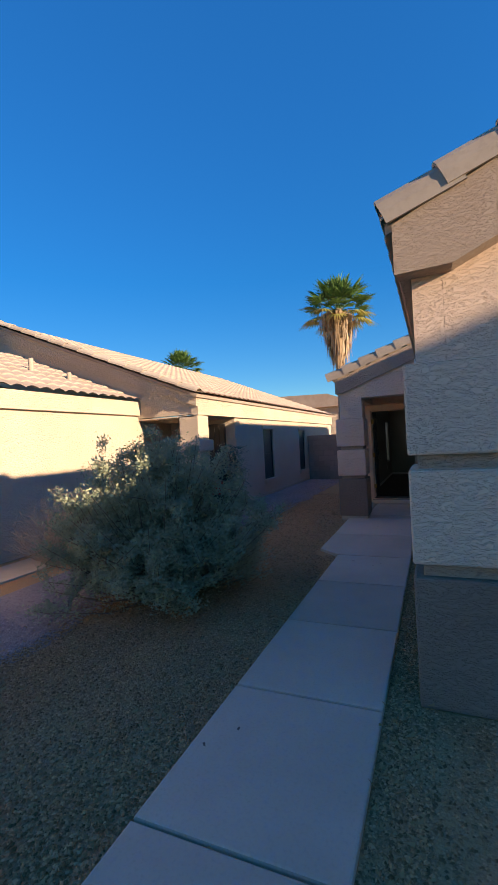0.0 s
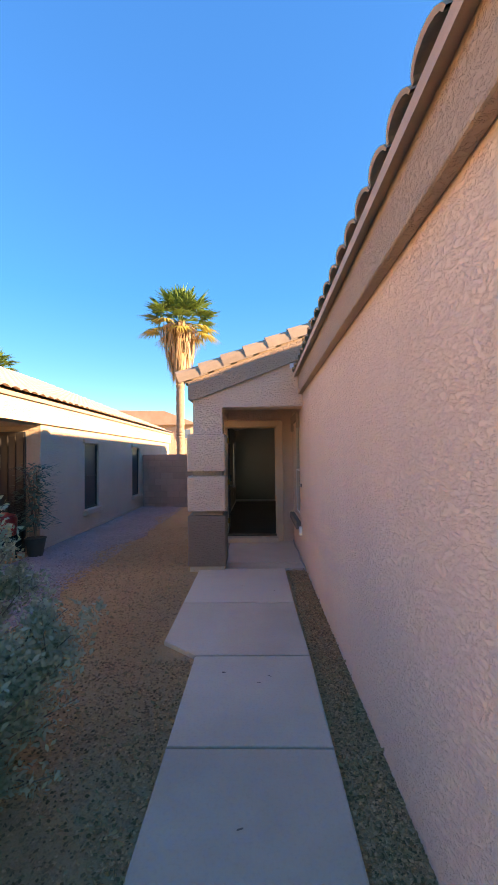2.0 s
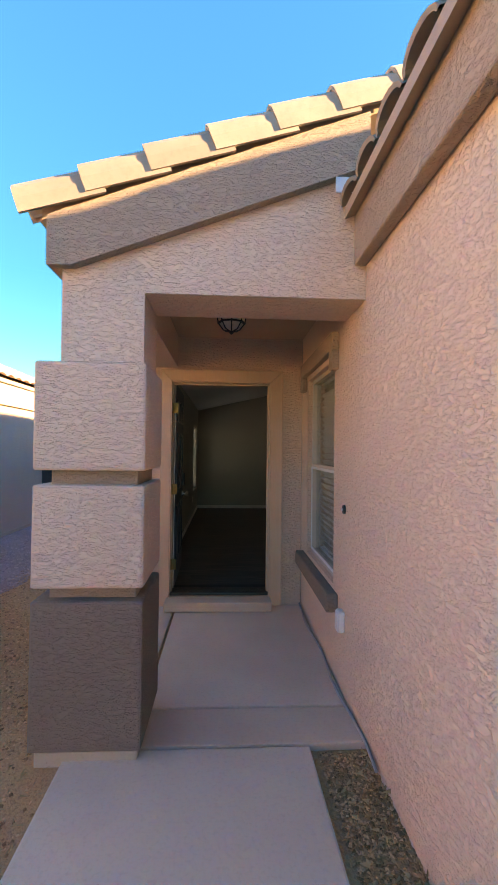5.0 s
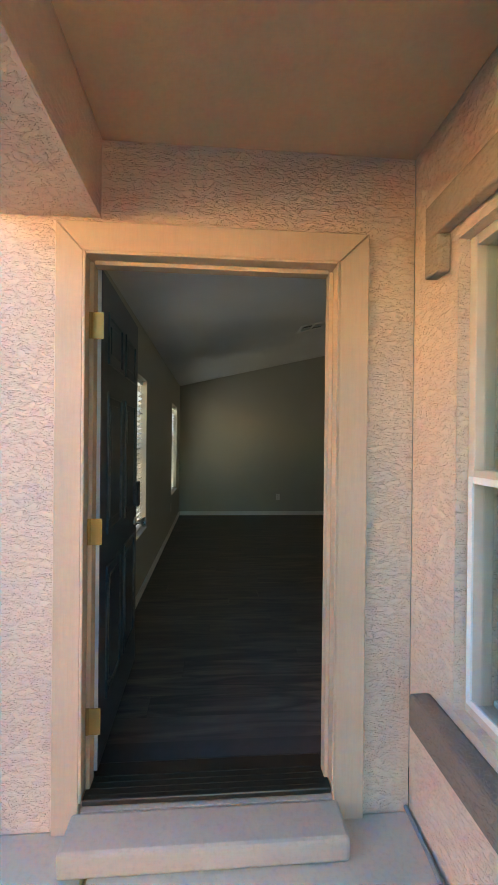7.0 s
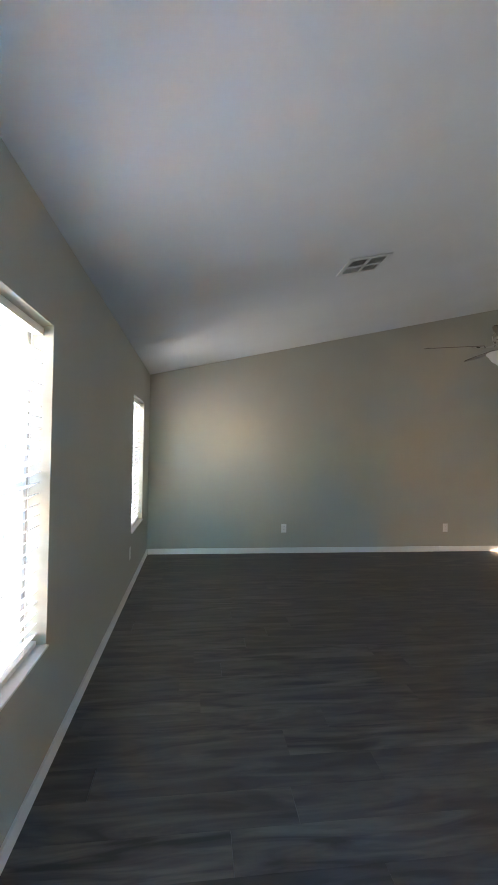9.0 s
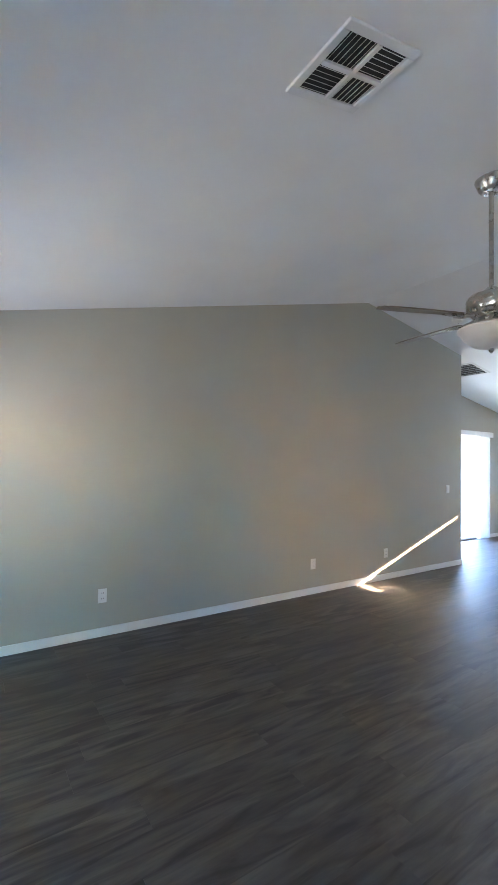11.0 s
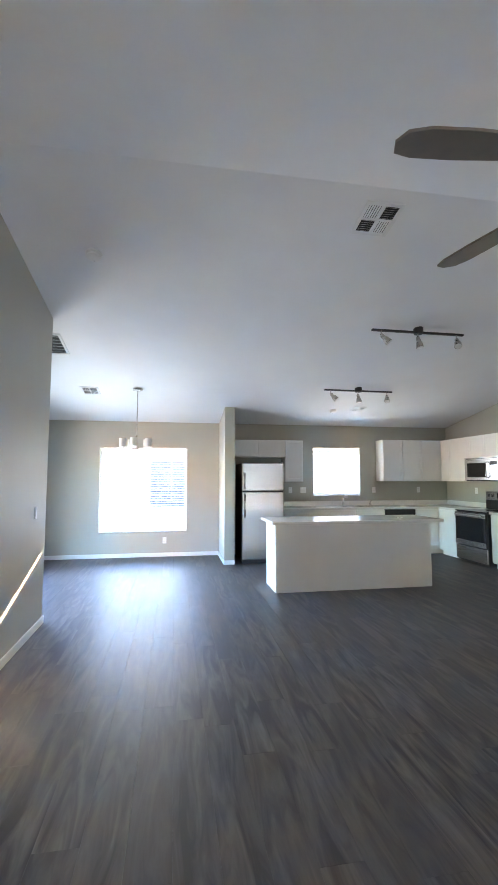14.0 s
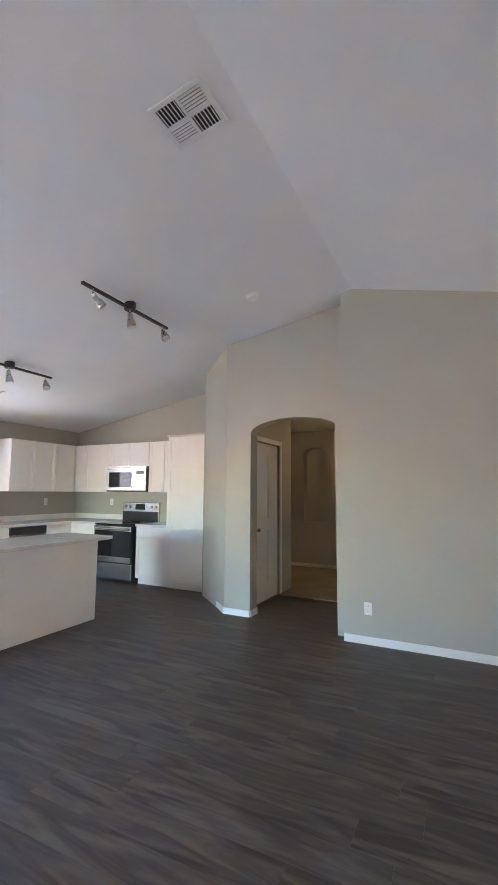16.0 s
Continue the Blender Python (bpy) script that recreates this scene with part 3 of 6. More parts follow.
# front door frame, sill, open door
frame_root = root("door_frame", (0, -0.02, ZF), "tan painted wooden front door casing", "door frame")
for nm, pts in (("left_casing", [(-0.575, 0.0), (-0.477, 0.0), (-0.477, 2.137), (-0.575, 2.245)]), ("right_casing", [(0.477, 0.0), (0.592, 0.0), (0.592, 2.245), (0.477, 2.137)]),
                ("head_casing", [(-0.574, 2.2465), (0.591, 2.2465), (0.476, 2.1385), (-0.476, 2.1385)])):
    bm = prism(bmesh.new(), pts, "y", -0.03, -0.001)
    bmesh.ops.bevel(bm, geom=[e for e in bm.edges if all(v.co.y < -0.02 for v in e.verts)], offset=0.003, segments=1, affect="EDGES")
    part(nm, bm, TRIM_TAN, frame_root)
for nm, b in (("left_bead", (-0.4765, -0.466, -0.036, -0.0255, 0.12, 2.13)), ("right_bead", (0.466, 0.4765, -0.036, -0.0255, 0.12, 2.13)), ("head_bead", (-0.4655, 0.4655, -0.036, -0.0255, 2.126, 2.137))):
    part(nm, boxed(*b, 0.003), TRIM_TAN, frame_root)
for nm, b in (("left_jamb", (-0.489, -0.470, -0.025, 0.10, ZF + 0.02, 2.148)), ("right_jamb", (0.470, 0.489, -0.025, 0.10, ZF + 0.02, 2.148)), ("head_jamb", (-0.469, 0.469, -0.025, 0.10, 2.128, 2.148))):
    part(nm, boxed(*b, 0.003), TRIM_TAN, frame_root)
for nm, b in (("right_stop", (0.452, 0.4695, 0.03, 0.085, ZF + 0.02, 2.12)), ("head_stop", (-0.451, 0.451, 0.03, 0.085, 2.11, 2.1275)), ("left_stop", (-0.4695, -0.452, 0.03, 0.085, ZF + 0.02, 2.12))):
    part(nm, boxed(*b, 0.003), TRIM_TAN, frame_root)
part("weather_strip", boxed(0.4665, 0.472, 0.0855, 0.10, ZF + 0.02, 2.12), PLASTIC, frame_root, "pale weather strip")
part("threshold", boxed(-0.469, 0.469, -0.02, 0.17, ZF - 0.005, ZF + 0.02, 0.006), BRONZE, frame_root, "dark metal threshold")
for k in range(4):
    part("threshold_ridge", boxed(-0.45, 0.45, 0.0 + k * 0.03, 0.006 + k * 0.03, ZF + 0.0205, ZF + 0.0235), BRONZE, frame_root)
thing("door_sill", box(boxed(-0.50, 0.49, -0.20, -0.0315, 0.001, 0.088, 0.014), -0.469, 0.469, -0.031, -0.001, 0.001, 0.0875), CONCRETE, "worn concrete step below the front door", "step", kind="structure")

door = root("front_door", (-0.466, 0.115, ZF + 0.03), "open navy blue six-panel front door", "door", turn=91.0)
DWID, DHT = 0.90, 2.0
part("leaf", boxed(0.0, DWID, -0.022, 0.022, 0, DHT, 0.003), DOOR_BLUE, door, local=True)
for x0, x1 in ((0.11, 0.41), (0.50, 0.80)):
    for z0, z1 in ((0.22, 0.78), (0.92, 1.52), (1.64, 1.86)):
        for s in (-1, 1):
            bm = bmesh.new()
            for a, b in (((x0, z0), (x1, z0 + 0.018)), ((x0, z1 - 0.018), (x1, z1)), ((x0, z0 + 0.018), (x0 + 0.018, z1 - 0.018)), ((x1 - 0.018, z0 + 0.018), (x1, z1 - 0.018))):
                box(bm, a[0], b[0], s * 0.022, s * 0.030, a[1], b[1])
            box(bm, x0 + 0.05, x1 - 0.05, s * 0.022, s * 0.027, z0 + 0.05, z1 - 0.05, 0.004)
            part("panel", bm, DOOR_BLUE, door, local=True)
for s in (-1, 1):
    knob = part("knob", lathe(bmesh.new(), [(0.031, 0.0), (0.031, 0.008), (0.012, 0.014), (0.011, 0.035), (0.024, 0.045), (0.029, 0.058), (0.024, 0.07), (0.008, 0.074)], 18,
                              (0.83, s * 0.022, 0.835), Matrix.Rotation(radians(90), 4, "X") if s < 0 else Matrix.Rotation(radians(-90), 4, "X")), NICKEL, door, "brushed nickel door knob", local=True)
    smooth(knob)
part("keypad", boxed(0.80, 0.86, -0.05, -0.0225, 0.93, 1.075, 0.008), BLACK, door, "black keypad lock", local=True)
smooth(part("deadbolt", lathe(bmesh.new(), [(0.03, 0), (0.03, 0.02), (0.018, 0.03)], 16, (0.83, 0.0225, 1.0), Matrix.Rotation(radians(-90), 4, "X")), BLACK, door, "black deadbolt", local=True))
part("door_edge_strip", boxed(-0.003, -0.0005, -0.02, 0.02, 0.0, DHT), PLASTIC, door, "pale bare door edge", local=True)
for z in (0.28, 1.0, 1.78):
    h = part("hinge", boxed(-0.4725, -0.4685, 0.03, 0.10, ZF + z - 0.05, ZF + z + 0.05), BRASS, frame_root, "brass hinge")
    smooth(part("knuckle", lathe(bmesh.new(), [(0.008, -0.05), (0.008, 0.05)], 10, (-0.463, 0.03, ZF + z)), BRASS, h))
    part("leaf_plate", boxed(-0.466, -0.414, 0.026, 0.0285, ZF + z - 0.05, ZF + z + 0.05), BRASS, h)

# side window in the porch, with stucco header and sill
def window_unit(name, axis, inner, u0, u1, z0, z1, depth, frame_mat, label, split=True, pane=None):
    """A vinyl window set in a wall opening. inner: the plane of the frame's middle."""
    r = root(name, ((inner, u0, z0) if axis == "x" else (u0, inner, z0)), label, "window")
    tagged(r, kind="structure")

    def b(a0, a1, w0, w1, c0, c1, bev=0.0):
        return boxed(w0, w1, a0, a1, c0, c1, bev) if axis == "x" else boxed(a0, a1, w0, w1, c0, c1, bev)
    f, h = 0.035, depth / 2
    part("left_stile", b(u0, u0 + f, inner - h, inner + h, z0, z1, 0.004), frame_mat, r)
    part("right_stile", b(u1 - f, u1, inner - h, inner + h, z0, z1, 0.004), frame_mat, r)
    part("bottom_rail", b(u0 + f, u1 - f, inner - h, inner + h, z0, z0 + f, 0.004), frame_mat, r)
    part("top_rail", b(u0 + f, u1 - f, inner - h, inner + h, z1 - f, z1, 0.004), frame_mat, r)
    zm = (z0 + z1) / 2
    if split:
        part("meeting_rail", b(u0 + f, u1 - f, inner - h, inner + h, zm - 0.02, zm + 0.02, 0.004), frame_mat, r)
        panes = ((z0 + f, zm - 0.02), (zm + 0.02, z1 - f))
    else:
        um = (u0 + u1) / 2
        part("mullion", b(um - 0.02, um + 0.02, inner - h, inner + h, z0 + f, z1 - f, 0.004), frame_mat, r)
        panes = ((z0 + f, z1 - f),)
    for c0, c1 in panes:
        p = part("pane", b(u0 + f, u1 - f, inner - 0.003, inner + 0.003, c0, c1), pane or PANE, r)
        p.visible_shadow = False
    return r


def blind(name, axis, at, u0, u1, z0, z1, tilt, label, pitch=0.045, width=0.048, gap=0.03, swing=1):
    """Horizontal blind: head rail, slats on ladder cords, bottom rail."""
    r = root(name, ((at, (u0 + u1) / 2, z0) if axis == "x" else ((u0 + u1) / 2, at, z0)), label, "blind")

    def b(a0, a1, w0, w1, c0, c1):
        return boxed(w0, w1, a0, a1, c0, c1) if axis == "x" else boxed(a0, a1, w0, w1, c0, c1)
    part("head_rail", b(u0, u1, at - 0.02, at + 0.02, z1 - 0.03, z1), PLASTIC, r)
    part("bottom_rail", b(u0, u1, at - 0.02, at + 0.02, z0, z0 + 0.018), PLASTIC, r)
    me = None
    n = int((z1 - z0 - gap - 0.04) / pitch)
    dx, dz = width / 2 * math.cos(radians(tilt)), width / 2 * math.sin(radians(tilt)) * swing
    for k in range(n):
        z = z0 + 0.035 + k * pitch
        if me is None:
            bm = bmesh.new()
            q = [(-dx, -dz), (0, 0.003), (dx, dz), (dx, dz + 0.0022), (0, 0.0052), (-dx, -dz + 0.0022)]
            prism(bm, q, "y", u0 - (u0 + u1) / 2, u1 - (u0 + u1) / 2) if axis == "x" else None
            if axis == "y":
                prism(bm, q, "x", u0 - (u0 + u1) / 2, u1 - (u0 + u1) / 2)
            me = mesh_of(bm, "slat", SLAT)
        s = new("slat", me)
        s.parent = r
        s.location = (0, 0, z - z0)
    for u in (u0 + (u1 - u0) * 0.18, u0 + (u1 - u0) * 0.82):
        part("cord", b(u - 0.002, u + 0.002, at + 0.024, at + 0.026, z0 + 0.02, z1 - 0.03), PLASTIC, r)
    return r


window_unit("window_1", "x", 0.86, -1.27, -0.31, 0.585, 2.11, 0.07, plain("cream_vinyl", (0.60, 0.50, 0.40), 0.4), "cream vinyl single-hung window beside the front door", pane=PANE)
sash = bpy.data.objects["window_1"]
for y0, y1, z0, z1 in ((-1.252, -1.230, 0.62, 1.345), (-0.350, -0.328, 0.62, 1.345), (-1.229, -0.351, 0.62, 0.642), (-1.229, -0.351, 1.323, 1.345)):
    part("lower_sash_strip", boxed(0.816, 0.8245, y0, y1, z0, z1, 0.002), PLASTIC, sash, "white lower sash strip")
blind("window_blind", "x", 0.917, -1.23, -0.35, 0.62, 2.075, 52, "white horizontal blind behind the porch window", 0.052, 0.058, swing=-1)
thing("room_behind_blind", boxed(0.97, 1.0, -1.6, -0.16, 0.2, 2.5), SHADE_ROOM, "plain unlit wall behind the blind", "wall", kind="structure")
bm = box(box(box(bmesh.new(), 0.735, 0.784, -1.39, -0.18, 2.15, 2.27, 0.008), 0.735, 0.784, -1.39, -1.30, 2.02, 2.149, 0.008), 0.735, 0.784, -0.27, -0.18, 2.02, 2.149, 0.008)
thing("trim_window_head", bm, STUCCO_TRIM, "tan stucco window header with short ends", "trim", kind="structure")
thing("trim_window_sill", boxed(0.705, 0.784, -1.41, -0.16, 0.44, 0.56, 0.012), STUCCO_BASE, "brown stucco window sill", "trim", kind="structure")
bell = root("doorbell", (0.78, -1.55, 1.125), "dark round doorbell on the stucco wall", "doorbell")
smooth(part("body", lathe(bmesh.new(), [(0.028, 0), (0.026, 0.012), (0.014, 0.016)], 16, (0.784, -1.55, 1.125), Matrix.Rotation(radians(-90), 4, "Y")), BLACK, bell))
smooth(part("button", lathe(bmesh.new(), [(0.009, 0), (0.008, 0.008)], 12, (0.769, -1.55, 1.125), Matrix.Rotation(radians(-90), 4, "Y")), PLASTIC, bell))
oc = root("outdoor_outlet", (0.78, -1.535, 0.44), "white weatherproof outlet cover on the stucco wall", "outlet")
part("cover", boxed(0.745, 0.784, -1.575, -1.495, 0.375, 0.505, 0.01), PLASTIC, oc)
part("lid", boxed(0.738, 0.7445, -1.568, -1.502, 0.382, 0.498, 0.003), PLASTIC, oc)
smooth(thing("cable", tube(bmesh.new(), [(0.76 + 0.015 * math.sin(k * 1.3), -2.2 + k * 0.2, 0.012) for k in range(12)], 0.009, 8), plain("grey_cable", (0.3, 0.28, 0.26), 0.6),
             "thin grey cable along the foot of the wall", "cable"))

# porch lantern
lan = root("porch_lantern", (0.08, -0.86, 2.56), "black iron ceiling lantern with seeded glass", "ceiling lamp")
smooth(part("canopy", lathe(bmesh.new(), [(0.12, 2.5595), (0.125, 2.535), (0.11, 2.515)], 8, (0.08, -0.86, 0)), IRON, lan), 30)
part("glass", lathe(bmesh.new(), [(0.104, 2.515), (0.098, 2.46), (0.06, 2.41), (0.02, 2.40)], 8, (0.08, -0.86, 0)), FROST, lan, "clear seeded glass bowl")
for k in range(8):
    a = 2 * math.pi * k / 8
    c, s = math.cos(a), math.sin(a)
    part("rib", tube(bmesh.new(), [(0.08 + 0.11 * c, -0.86 + 0.11 * s, 2.516), (0.08 + 0.103 * c, -0.86 + 0.103 * s, 2.458), (0.08 + 0.063 * c, -0.86 + 0.063 * s, 2.405), (0.08 + 0.02 * c, -0.86 + 0.02 * s, 2.395)], 0.005, 6), IRON, lan)
part("ring", lathe(bmesh.new(), [(0.109, 2.452), (0.109, 2.462)], 8, (0.08, -0.86, 0)), IRON, lan)
smooth(part("finial", lathe(bmesh.new(), [(0.006, 2.37), (0.016, 2.38), (0.022, 2.396)], 10, (0.08, -0.86, 0)), IRON, lan))

# neighbouring house
nh = root("neighbour_house", (-6.5, 2.0, 0), "cream stucco single-storey house with a tan tile roof", "house")
NXW = -3.62
part("side_wall", walled("x", NXW - 0.2, NXW, -0.75, 10.1, -0.1, 2.18, [(1.16, 1.98, 0.47, 1.90), (4.72, 5.50, 0.45, 1.88)]), STUCCO_NEXT, nh)
part("eave_band", boxed(NXW - 0.1, NXW + 0.06, -2.62, 10.15, 2.181, 2.572), STUCCO_NEXT, nh, "cream stucco band under the eave")
part("garage_block", boxed(-13.0, -5.08, -10.5, -2.43, -0.1, 2.30), STUCCO_NEXT, nh)
part("garage_band", boxed(-5.079, -5.01, -10.55, -2.61, 2.26, 2.56, 0.01), STUCCO_NEXT, nh)
part("porch_back", boxed(-5.5, NXW - 0.205, -0.75, -0.6, -0.1, 2.18), STUCCO_NEXT, nh)
part("porch_side", boxed(-5.60, -5.45, -2.42, -0.6, -0.1, 2.148), STUCCO_NEXT, nh)
part("porch_ceiling", boxed(-5.54, NXW - 0.05, -2.60, -0.76, 2.15, 2.18), STUCCO_NEXT, nh)
g = prism(bmesh.new(), [(-5.54, 2.2), (NXW + 0.04, 2.2), (NXW + 0.04, 2.52), (-9.6, 4.92), (-9.6, 3.4), (-5.54, 2.45)], "y", -2.60, -2.42)
part("gable", g, STUCCO_NEXT, nh)
part("gable_band", prism(bmesh.new(), [(NXW + 0.06, 2.35), (NXW + 0.06, 2.56), (-9.6, 4.98), (-9.6, 4.68)], "y", -2.68, -2.602), STUCCO_NEXT, nh)
col = part("porch_column", boxed(NXW - 0.42, NXW + 0.03, -2.60, -2.15, -0.1, 2.18, 0.01), STUCCO_NEXT, nh)
part("collar", boxed(NXW - 0.50, NXW + 0.10, -2.68, -2.07, 1.42, 1.66, 0.02), STUCCO_NEXT, col, "projecting stucco collar")
part("low_wall", boxed(NXW - 1.6, NXW - 0.43, -2.58, -2.40, -0.1, 1.35, 0.01), STUCCO_NEXT, nh)
for y0, y1, z0, z1 in ((1.16, 1.98, 0.47, 1.90), (4.72, 5.50, 0.45, 1.88)):
    w = part("window", boxed(NXW - 0.09, NXW - 0.06, y0, y1, z0, z1), DARK_SCREEN, nh, "window with a dark sun screen")
    for nm, b in (("frame_left", (y0, y0 + 0.04, z0, z1)), ("frame_right", (y1 - 0.04, y1, z0, z1)), ("frame_bottom", (y0 + 0.04, y1 - 0.04, z0, z0 + 0.04)), ("frame_top", (y0 + 0.04, y1 - 0.04, z1 - 0.04, z1)), ("bar", (y0 + 0.04, y1 - 0.04, (z0 + z1) / 2 - 0.012, (z0 + z1) / 2 + 0.012))):
        part(nm, boxed(NXW - 0.058, NXW - 0.04, b[0], b[1], b[2], b[3]), BLACK, w)
    part("sill", boxed(NXW + 0.001, NXW + 0.09, y0 - 0.10, y1 + 0.10, z0 - 0.12, z0 - 0.005, 0.012), STUCCO_NEXT, w)
    part("head", boxed(NXW + 0.001, NXW + 0.05, y0 - 0.10, y1 + 0.10, z1 + 0.01, z1 + 0.10, 0.008), STUCCO_NEXT, w)
sd = part("security_door", boxed(-4.75, -3.87, -0.79, -0.752, 0.0, 2.05), DARK_SCREEN, nh, "dark metal security screen door")
for k in range(7):
    part("bar", boxed(-4.72 + k * 0.135, -4.70 + k * 0.135, -0.81, -0.79, 0.02, 2.03), IRON, sd)
for z in (0.05, 0.95, 1.98):
    part("rail", boxed(-4.74, -3.88, -0.815, -0.811, z, z + 0.04), IRON, sd)
part("base_band", boxed(NXW + 0.001, NXW + 0.015, -0.75, 5.79, -0.1, 0.06), CONCRETE, nh, "bare concrete foot of the wall")
NS = (4.98 - 2.60) / (9.6 + NXW - 0.14)
bm = prism(bmesh.new(), [(NXW + 0.10, 2.53), (NXW + 0.12, 2.58), (-9.6, 5.03), (-15.5, 2.58), (-15.5, 2.50), (-9.6, 4.95)], "y", -2.75, 10.3)
part("roof", bm, ROOF_FIELD, nh, "tan concrete tile roof")
bm = bmesh.new()
rows = []
for c in range(18):
    for u, lift in ((c / 18, 0.03), ((c + 1) / 18, 0.0)):
        rows.append([bm.verts.new((NXW + 0.14 - (6.1) * u, -2.70 + 13.0 * k / 288, 2.60 + 2.45 * u + lift + 0.04 * abs(math.sin(math.pi * k / 6)))) for k in range(289)])
for a, b in zip(rows, rows[1:]):
    for k in range(288):
        bm.faces.new((a[k], a[k + 1], b[k + 1], b[k]))
part("roof_tiles", bm, ROOF_FIELD, nh, "rows of tan barrel roof tiles")
for k in range(14):
    u0 = k / 14
    t = barrel(0.50, 0.13, 0.02, 8)
    bmesh.ops.transform(t, matrix=Matrix.Translation((NXW + 0.16 - 6.0 * u0, -2.74, 2.60 + 2.42 * u0)) @ Matrix.Rotation(radians(180), 4, "Z") @ Matrix.Rotation(-math.atan(0.403), 4, "Y"), verts=t.verts[:])
    part("rake_tile", t, ROOF_TILE, nh)
rows, bm = [], bmesh.new()
for c in range(9):
    for u, lift in ((c / 9, 0.03), ((c + 1) / 9, 0.0)):
        rows.append([bm.verts.new((-4.92 - 3.9 * u, -10.6 + 7.95 * k / 180, 2.57 + 1.5 * u + lift + 0.04 * abs(math.sin(math.pi * k / 6)))) for k in range(181)])
for a, b in zip(rows, rows[1:]):
    for k in range(180):
        bm.faces.new((a[k], a[k + 1], b[k + 1], b[k]))
part("garage_roof", bm, ROOF_FIELD, nh, "rows of tan barrel roof tiles")
for x, y, z, h in ((-6.6, -4.0, 3.2, 0.30), (-6.2, -3.4, 3.1, 0.14), (-5.0, 3.0, 3.1, 0.12)):
    smooth(part("vent_pipe", lathe(bmesh.new(), [(0.05, z - 0.2), (0.05, z + h), (0.04, z + h)], 10, (x, y, 0)), ROOF_TILE, nh, "short tan roof vent"))
bin_ = root("red_canister", (-3.95, -1.25, 0), "red enamel canister standing on the neighbour's porch", "canister")
smooth(part("body", lathe(bmesh.new(), [(0.17, 0.36), (0.19, 0.40), (0.19, 0.62), (0.17, 0.68), (0.05, 0.72)], 20, (-3.95, -1.25, 0)), RED, bin_))
for k in range(3):
    a = 2.1 * k
    part("leg", tube(bmesh.new(), [(-3.95 + 0.13 * math.cos(a), -1.25 + 0.13 * math.sin(a), 0.38), (-3.95 + 0.2 * math.cos(a), -1.25 + 0.2 * math.sin(a), 0.0)], 0.012, 6), IRON, bin_)
plant = root("potted_plant", (-3.50, -1.14, 0), "tall blue-green potted plant beside the neighbour's wall", "potted plant")
smooth(part("pot", lathe(bmesh.new(), [(0.11, 0.0), (0.16, 0.28), (0.17, 0.30), (0.14, 0.29)], 18, (-3.50, -1.14, 0)), TERRACOTTA, plant))
bm = bmesh.new()
for k in range(5):
    tube(bm, [(-3.50, -1.14, 0.28), (-3.50 + RNG.uniform(-.08, .08), -1.14 + RNG.uniform(-.08, .08), 0.8), (-3.50 + RNG.uniform(-.15, .15), -1.14 + RNG.uniform(-.15, .15), 1.35)], 0.008, 5)
part("stem", bm, TWIG, plant)
bm = bmesh.new()
for k in range(700):
    z = RNG.uniform(0.45, 1.5)
    a, r = RNG.uniform(0, 6.28), RNG.uniform(0.03, 0.30)
    p = Vector((-3.50 + r * math.cos(a), -1.14 + r * math.sin(a), z))
    d = Vector((math.cos(a), math.sin(a), RNG.uniform(-0.6, 0.4))).normalized() * RNG.uniform(0.08, 0.17)
    w = d.cross(Vector((0, 0, 1))).normalized() * 0.024
    bm.faces.new([bm.verts.new(q) for q in (p, p + d * 0.5 + w, p + d, p + d * 0.5 - w)])
part("foliage", bm, thin("blue_green_leaf", (0.07, 0.16, 0.14), 0.3), plant)

# houses further off: behind and to the east, and an unseen one added for shade
fh = root("far_house", (-9, 30, 0), "distant cream two-storey house with a tan tile roof", "house")
part("wall", boxed(-16, -5.2, 28.0, 36, 0, 4.3), STUCCO_NEXT, fh)
part("roof", prism(bmesh.new(), [(-16.5, 4.3), (-4.7, 4.3), (-7.6, 5.45), (-13.5, 5.6)], "y", 27.6, 36), ROOF_FIELD, fh)
w = part("window", boxed(-6.5, -5.5, 27.93, 27.995, 3.2, 3.9), plain("blue_window", (0.12, 0.2, 0.3), 0.1), fh)
part("frame", boxed(-6.55, -5.45, 27.95, 27.998, 3.15, 3.199), PLASTIC, w)
eh = root("east_house", (18, 5, 0), "pale stucco house seen through the dining window", "house")
part("wall", walled("x", 14.2, 14.4, -6.5, 16, -0.1, 2.7, [(4.2, 5.6, 0.7, 2.0)]), STUCCO_NEXT, eh)
part("window", boxed(14.27, 14.3, 4.2, 5.6, 0.7, 2.0), DARK_SCREEN, eh, "dark screened window")
# ridge height set so this unseen roof cuts the low sun at the windows
RZ = 2.028 + (18.2 - XK) * 0.335
part("roof", prism(bmesh.new(), [(13.8, 2.72), (18.2, RZ), (22.5, 2.72), (22.5, 2.6), (13.8, 2.6)], "y", -6.8, 16.3), ROOF_FIELD, eh, "tan tile roof")
# unseen bulk added on the next lot, its roofline sized to shade the foreground
oh = root("two_storey_house", (14.3, -15, 0), "unseen cream two-storey block added to shade the front yard", "house")
part("wall", boxed(11.5, 17.1, -21.5, -9.9, -0.1, 5.35), STUCCO_NEXT, oh)
part("roof", prism(bmesh.new(), [(11.0, 5.3), (14.3, 6.6), (17.6, 5.3), (17.6, 5.2), (11.0, 5.2)], "y", -22, -9.65), ROOF_FIELD, oh, "tan tile roof")

# block wall closing the side yard
bw = root("block_fence", (-2.2, 5.9, 0), "grey-brown concrete block garden wall", "fence")
part("mortar", boxed(-3.60, -0.84, 5.83, 5.97, -0.1, 1.66), plain("mortar", (0.2, 0.165, 0.14), 0.95), bw)
FENCE = bw

